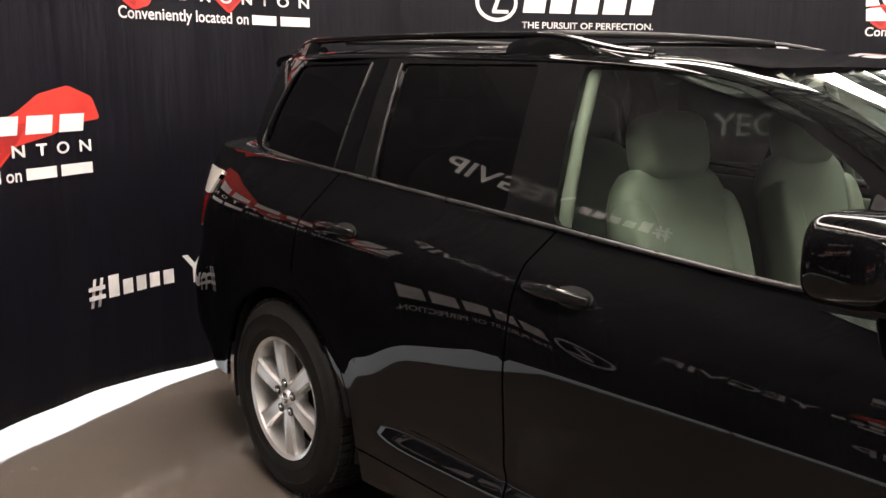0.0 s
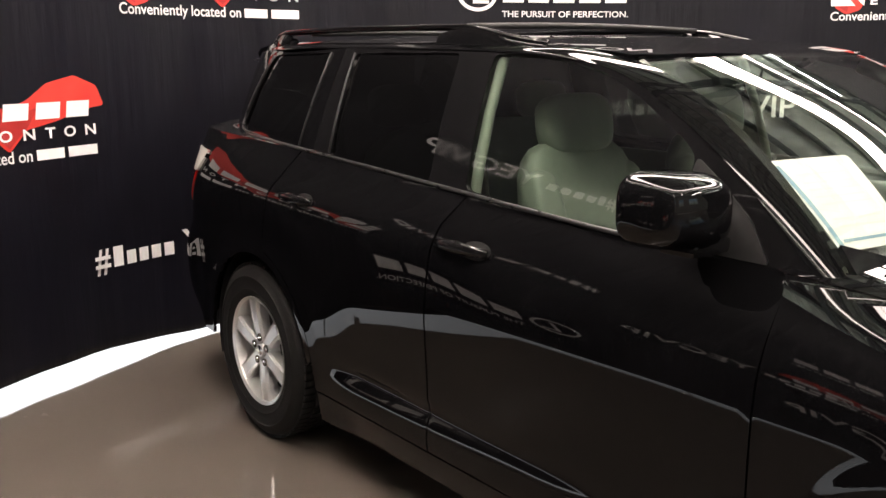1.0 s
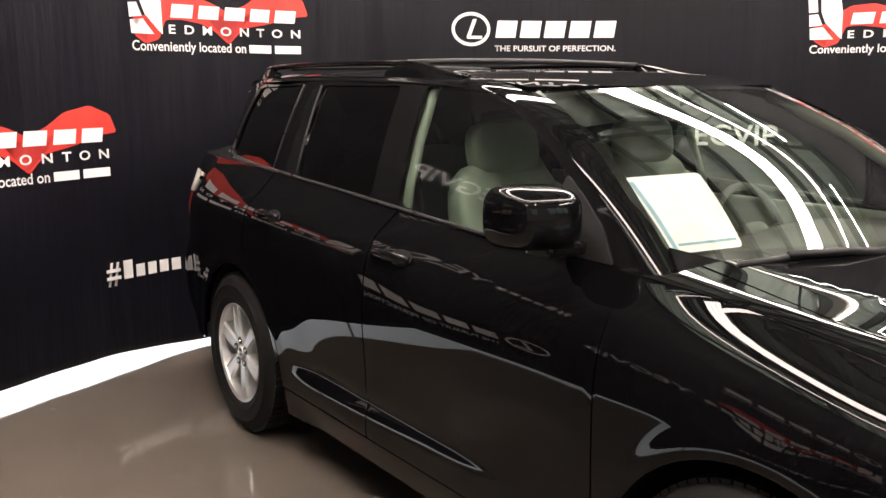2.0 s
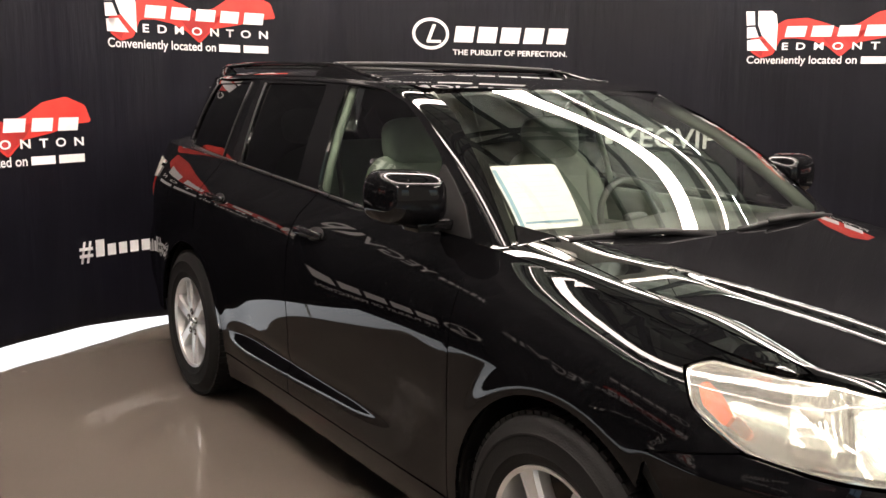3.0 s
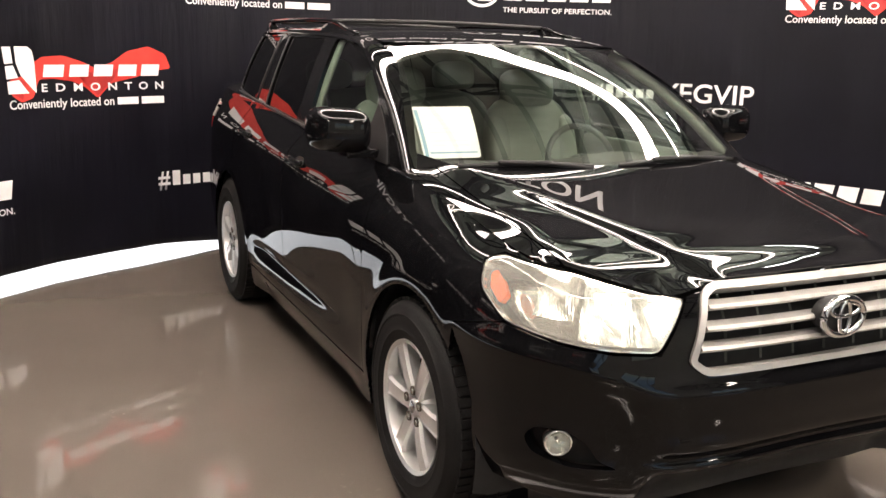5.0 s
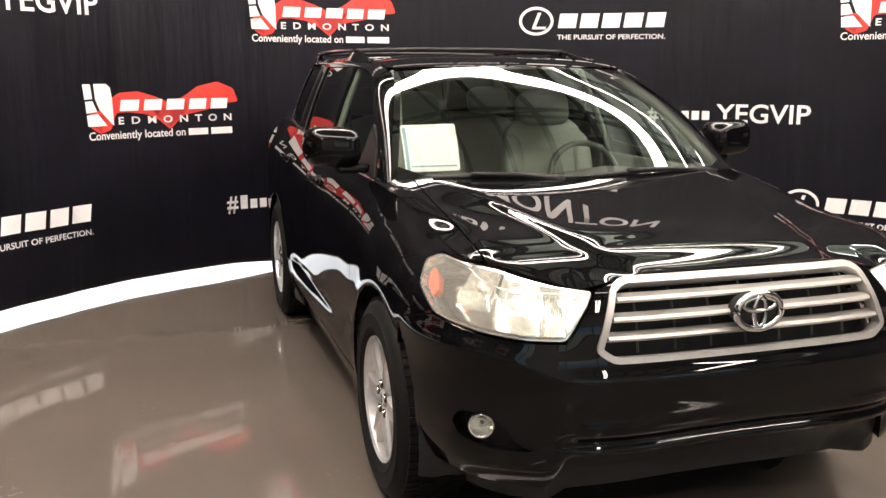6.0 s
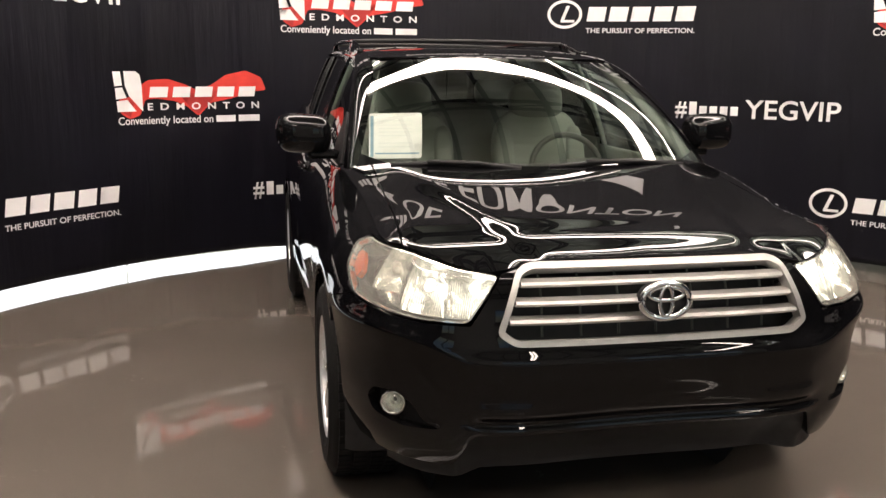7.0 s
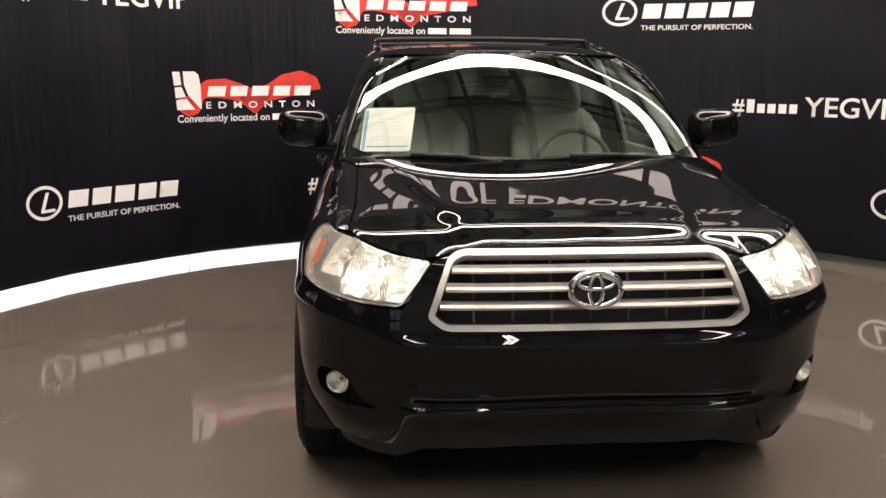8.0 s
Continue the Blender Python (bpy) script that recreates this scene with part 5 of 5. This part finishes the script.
for wx in (AXLE, -AXLE):
    for sg in (-1, 1):
        wheel_well(wx, sg)


def mud_flap(x, sg):
    bm = bmesh.new()
    box(bm, (x - 0.012, sg * 0.80 - 0.085, 0.20), (x + 0.012, sg * 0.80 + 0.105, 0.46), 0.006)
    part("mud_flap", bm, PLASTIC, car, "black mud flap")


for sg in (-1, 1):
    mud_flap(0.955, sg), mud_flap(-1.835, sg)

bm = bmesh.new()
box(bm, (-2.2, -0.72, 0.24), (1.9, 0.72, 0.42), 0.04)
part("underbody", bm, PLASTIC, car)
patch("bumper_valance", body, [(u, lip(u) + 0.01) for u in np.linspace(-1.0, 1.0, 60)] + [(1.0, 0.27), (-1.0, 0.27)], PLASTIC, car, out=-1, step=0.06, offset=-0.03)


def door_mirror(sg):
    """Mirror on the door: a rounded shell on a short arm, with the glass behind."""
    bm = bmesh.new()
    rings = []
    ks = 0.5 - 0.5 * np.cos(math.pi * np.linspace(0, 1, 23))
    for k in ks:
        y = 0.835 + 0.240 * k
        f = (1 - (2 * k - 1) ** 6) ** 0.5 * (0.94 + 0.06 * math.sin(math.pi * k)) + 0.02
        c = 1.238 + 0.010 * k
        ring_ = []
        for j in range(48):
            t = 2 * math.pi * j / 48
            sx_, sz = math.copysign(abs(math.cos(t)) ** 0.62, math.cos(t)), math.copysign(abs(math.sin(t)) ** (0.62 if math.sin(t) > 0 else 0.55), math.sin(t))
            ring_.append(bm.verts.new((0.70 + (0.115 if sx_ > 0 else 0.045) * sx_ * f - 0.03 * k, sg * y, c + 0.083 * sz * f)))
        rings.append(ring_)
    for a, b in zip(rings, rings[1:]):
        for j in range(48):
            bm.faces.new((a[j], a[(j + 1) % 48], b[(j + 1) % 48], b[j]))
    bm.faces.new(rings[0]), bm.faces.new(rings[-1])
    shell = part("door_mirror", bm, PAINT, car, "black door mirror", smooth=True)
    bm = bmesh.new()
    box(bm, (0.638, sg * 0.955 - 0.08, 1.18), (0.646, sg * 0.955 + 0.08, 1.30), 0.003)
    part("mirror_glass", bm, MIRROR, shell)
    bm = bmesh.new()
    box(bm, (0.66, min(sg * 0.80, sg * 0.94), 1.135), (0.76, max(sg * 0.80, sg * 0.94), 1.172), 0.014)
    part("arm", bm, SEAL, shell)
    fn = house if sg < 0 else mirrored(house)
    patch("sail", fn, soft([(0.590, 1.128), (0.86, 1.122), (0.79, 1.215), (0.70, 1.285), (0.622, 1.335), (0.600, 1.20)], 0.012), PLASTIC, car, out=1 if sg < 0 else -1, offset=0.006, step=0.05, label="black plastic mirror foot plate")


door_mirror(-1), door_mirror(1)


def wiper(y0, y1):
    bm = bmesh.new()
    us = np.linspace(y0, y1, 12)
    p = screen(us, 0.035 + 0.02 * np.sin(np.linspace(0, math.pi, 12)))
    tube(bm, [(q[0] + 0.02, q[1], q[2] + 0.02) for q in p], 0.009, 6)
    w = part("wiper", bm, PLASTIC, car, "black wiper blade at rest", smooth=True)
    bm = bmesh.new()
    e = p[8]
    tube(bm, [(p[0][0] + 0.03, p[0][1] * 1.05, p[0][2] + 0.012), ((p[0][0] + e[0]) / 2 + 0.035, (p[0][1] + e[1]) / 2, (p[0][2] + e[2]) / 2 + 0.03), (e[0] + 0.025, e[1], e[2] + 0.028)], 0.010, 6)
    part("wiper_arm", bm, PLASTIC, w, smooth=True)


wiper(-0.15, -0.80), wiper(0.75, 0.0)


# cabin
def cushion(bm, size, m, bulge=0.25, cuts=6):
    """A padded block with rounded, slightly swollen sides."""
    vs = bmesh.ops.create_cube(bm, size=2)["verts"]
    bmesh.ops.subdivide_edges(bm, edges=list({e for v in vs for e in v.link_edges}), cuts=cuts, use_grid_fill=True)
    vs = [v for v in bm.verts if v.tag is False]
    for v in vs:
        x, y, z = v.co
        r = (abs(x) ** 4 + abs(y) ** 4 + abs(z) ** 4) ** 0.25
        v.co = Vector((x, y, z)) / r * (1 - bulge * 0.12 * (x * x + y * y + z * z - r * r))
        v.co = m @ Vector((v.co.x * size[0] / 2, v.co.y * size[1] / 2, v.co.z * size[2] / 2))
        v.tag = True


def seat(x, y, label):
    bm = bmesh.new()
    cushion(bm, (0.50, 0.50, 0.17), pose(x + 0.18, y, 0.74, 0, -6, 0))
    base = part("front_seat", bm, LEATHER, car, label, smooth=True)
    bm = bmesh.new()
    cushion(bm, (0.15, 0.50, 0.60), pose(x - 0.11, y, 1.02, 0, -16, 0))
    part("seat_back", bm, LEATHER, base, smooth=True)
    for dy in (-0.20, 0.20):
        bm = bmesh.new()
        cushion(bm, (0.13, 0.12, 0.50), pose(x - 0.075, y + dy, 0.98, 0, -16, 0))
        part("side_bolster", bm, LEATHER, base, smooth=True)
    bm = bmesh.new()
    cushion(bm, (0.12, 0.30, 0.20), pose(x - 0.17, y, 1.355, 0, -10, 0))
    part("headrest", bm, LEATHER, base, smooth=True)
    for dy in (-0.06, 0.06):
        bm = bmesh.new()
        tube(bm, [(x - 0.175, y + dy, 1.22), (x - 0.17, y + dy, 1.30)], 0.007, 6)
        part("headrest_post", bm, CHROME, base, smooth=True)


seat(0.02, -0.37, "pale grey leather front seat with a headrest")
seat(0.02, 0.37, "pale grey leather front seat with a headrest")


def rear_bench():
    bm = bmesh.new()
    cushion(bm, (0.50, 1.25, 0.18), pose(-0.72, 0, 0.76))
    base = part("rear_bench", bm, LEATHER, car, "pale grey leather rear bench", smooth=True)
    bm = bmesh.new()
    cushion(bm, (0.16, 1.25, 0.60), pose(-1.00, 0, 1.02, 0, -16, 0))
    part("bench_back", bm, LEATHER, base, smooth=True)
    for y in (-0.40, 0.40):
        bm = bmesh.new()
        cushion(bm, (0.11, 0.27, 0.17), pose(-1.10, y, 1.38, 0, -10, 0))
        part("headrest", bm, LEATHER, base, smooth=True)


rear_bench()


def cabin():
    bm = bmesh.new()
    box(bm, (-2.05, -0.70, 0.43), (0.95, 0.70, 0.56), 0.02)
    part("cabin_floor", bm, CARPET, car)
    bm = bmesh.new()
    rows = []
    for y in np.linspace(-0.74, 0.74, 19):
        k = abs(y) / 0.74
        hump = 0.03 * math.exp(-((y - 0.37) / 0.2) ** 2)
        f = 1.13 - 0.12 * k ** 2.2
        rows.append([bm.verts.new(p) for p in ((f, y, 1.075), (f - 0.15, y, 1.098), (0.66, y, 1.090 + hump), (0.535, y, 1.055 + hump), (0.50, y, 0.96), (0.55, y, 0.70), (0.80, y, 0.58))])
    for a, b in zip(rows, rows[1:]):
        for j in range(6):
            bm.faces.new((a[j], a[j + 1], b[j + 1], b[j]))
    part("dashboard", bm, DASH, car, "dark grey dashboard", smooth=True)
    for sg in (-1, 1):
        bm = bmesh.new()
        box(bm, (-0.17, min(sg * 0.755, sg * 0.785), 0.62), (0.86, max(sg * 0.755, sg * 0.785), 1.115), 0.012)
        part("door_trim", bm, TRIM, car, "grey door trim")
        bm = bmesh.new()
        box(bm, (-1.15, min(sg * 0.755, sg * 0.785), 0.62), (-0.20, max(sg * 0.755, sg * 0.785), 1.15), 0.012)
        part("door_trim", bm, TRIM, car, "grey door trim")
        bm = bmesh.new()
        pts = [(-0.168 - 0.115 * (z - 1.18), sg * (glass_y(-0.2, z) - 0.034), z) for z in (1.10, 1.25, 1.40, 1.575)]
        tube(bm, [tuple(map(float, p)) for p in pts], 0.020, 8, flat=0.7)
        part("pillar_trim", bm, TRIM, car, "pale grey pillar trim", smooth=True)
        bm = bmesh.new()
        p = [screen(np.array([sg * 0.955]), np.array([w]))[0] for w in (0.02, 0.3, 0.6, 0.95)]
        tube(bm, [(q[0] - 0.05, q[1] - sg * 0.012, q[2] - 0.01) for q in p], 0.028, 8)
        part("screen_pillar_trim", bm, TRIM, car, smooth=True)
        bm = bmesh.new()
        tube(bm, [(-0.26, sg * 0.70, 1.46), (-0.27, sg * 0.66, 1.2), (-0.26, sg * 0.62, 0.8)], 0.022, 6, flat=0.3)
        part("seat_belt", bm, CARPET, car)
    lining = patch("roof_lining", lambda x, y: roof(x, y) - np.array((0, 0, 0.035)), [(0.24, -0.56), (0.32, 0.0), (0.24, 0.56), (-2.1, 0.54), (-2.1, -0.54)], TRIM, car, step=0.1, depth=0.0, out=-1, label="grey roof lining")
    bm = bmesh.new()
    pts = [(0.40 - 0.06 * math.sin(t), 0.37 + 0.185 * math.cos(t), 1.035 + 0.17 * math.sin(t)) for t in np.linspace(0, 2 * math.pi, 37)[:-1]]
    tube(bm, pts, 0.015, 8, True)
    sw = part("steering_wheel", bm, DASH, car, "dark steering wheel", smooth=True)
    bm = bmesh.new()
    cushion(bm, (0.05, 0.15, 0.12), pose(0.42, 0.37, 1.02, 0, -20, 0), cuts=3)
    part("horn_pad", bm, DASH, sw, smooth=True)
    for t in (0.1, math.pi - 0.1, -math.pi / 2):
        bm = bmesh.new()
        tube(bm, [(0.42, 0.37, 1.02), (0.40 - 0.06 * math.sin(t), 0.37 + 0.185 * math.cos(t), 1.035 + 0.17 * math.sin(t))], 0.014, 6)
        part("wheel_spoke", bm, DASH, sw)
    bm = bmesh.new()
    box(bm, (0.345, -0.11, 1.475), (0.365, 0.11, 1.535), 0.012)
    mr = part("rear_view_mirror", bm, PLASTIC, car, "black inside mirror")
    bm = bmesh.new()
    tube(bm, [(0.36, 0, 1.51), (0.45, 0, 1.555)], 0.010, 6)
    part("mirror_stalk", bm, PLASTIC, mr)


cabin()


def sheet():
    """A paper information sheet set up on the dashboard behind the windscreen."""
    a, b = Vector((0.760, -0.675, 1.335)), Vector((0.835, -0.455, 1.342))
    c, d = Vector((0.975, -0.705, 1.160)), Vector((1.020, -0.490, 1.165))
    base = empty("paper_sheet")
    tagged(base, "white printed paper sheet with a blue edge standing behind the windscreen", "paper sheet")

    def face(u, v):
        u, v = np.asarray(u)[:, None], np.asarray(v)[:, None]
        p = np.array(c) * (1 - u) * (1 - v) + np.array(d) * u * (1 - v) + np.array(a) * (1 - u) * v + np.array(b) * u * v
        p[:, 2] -= 0.004
        p[:, 0] -= 0.010
        return p + 0.006 * np.sin(math.pi * v) * np.array((1.0, 0, 0.6))
    patch("sheet", face, soft([(0, 0), (1, 0), (1, 1), (0, 1)], 0.06, 3), PAPER, base, step=0.1, depth=0.001)
    patch("blue_edge", face, [(0.03, 0.03), (0.09, 0.03), (0.09, 0.93), (0.03, 0.93)], PAPER_BLUE, base, step=0.1, depth=0.0, offset=0.0015)
    patch("foot_line", face, [(0.12, 0.08), (0.95, 0.08), (0.95, 0.11), (0.12, 0.11)], PAPER_BLUE, base, step=0.1, depth=0.0, offset=0.0015)
    for v in (0.80, 0.70, 0.62, 0.54, 0.46, 0.30, 0.22):
        patch("print_bar", face, [(0.18, v), (0.82, v), (0.82, v + 0.02), (0.18, v + 0.02)], PAPER_GREY, base, step=0.2, depth=0.0, offset=0.0015)


sheet()
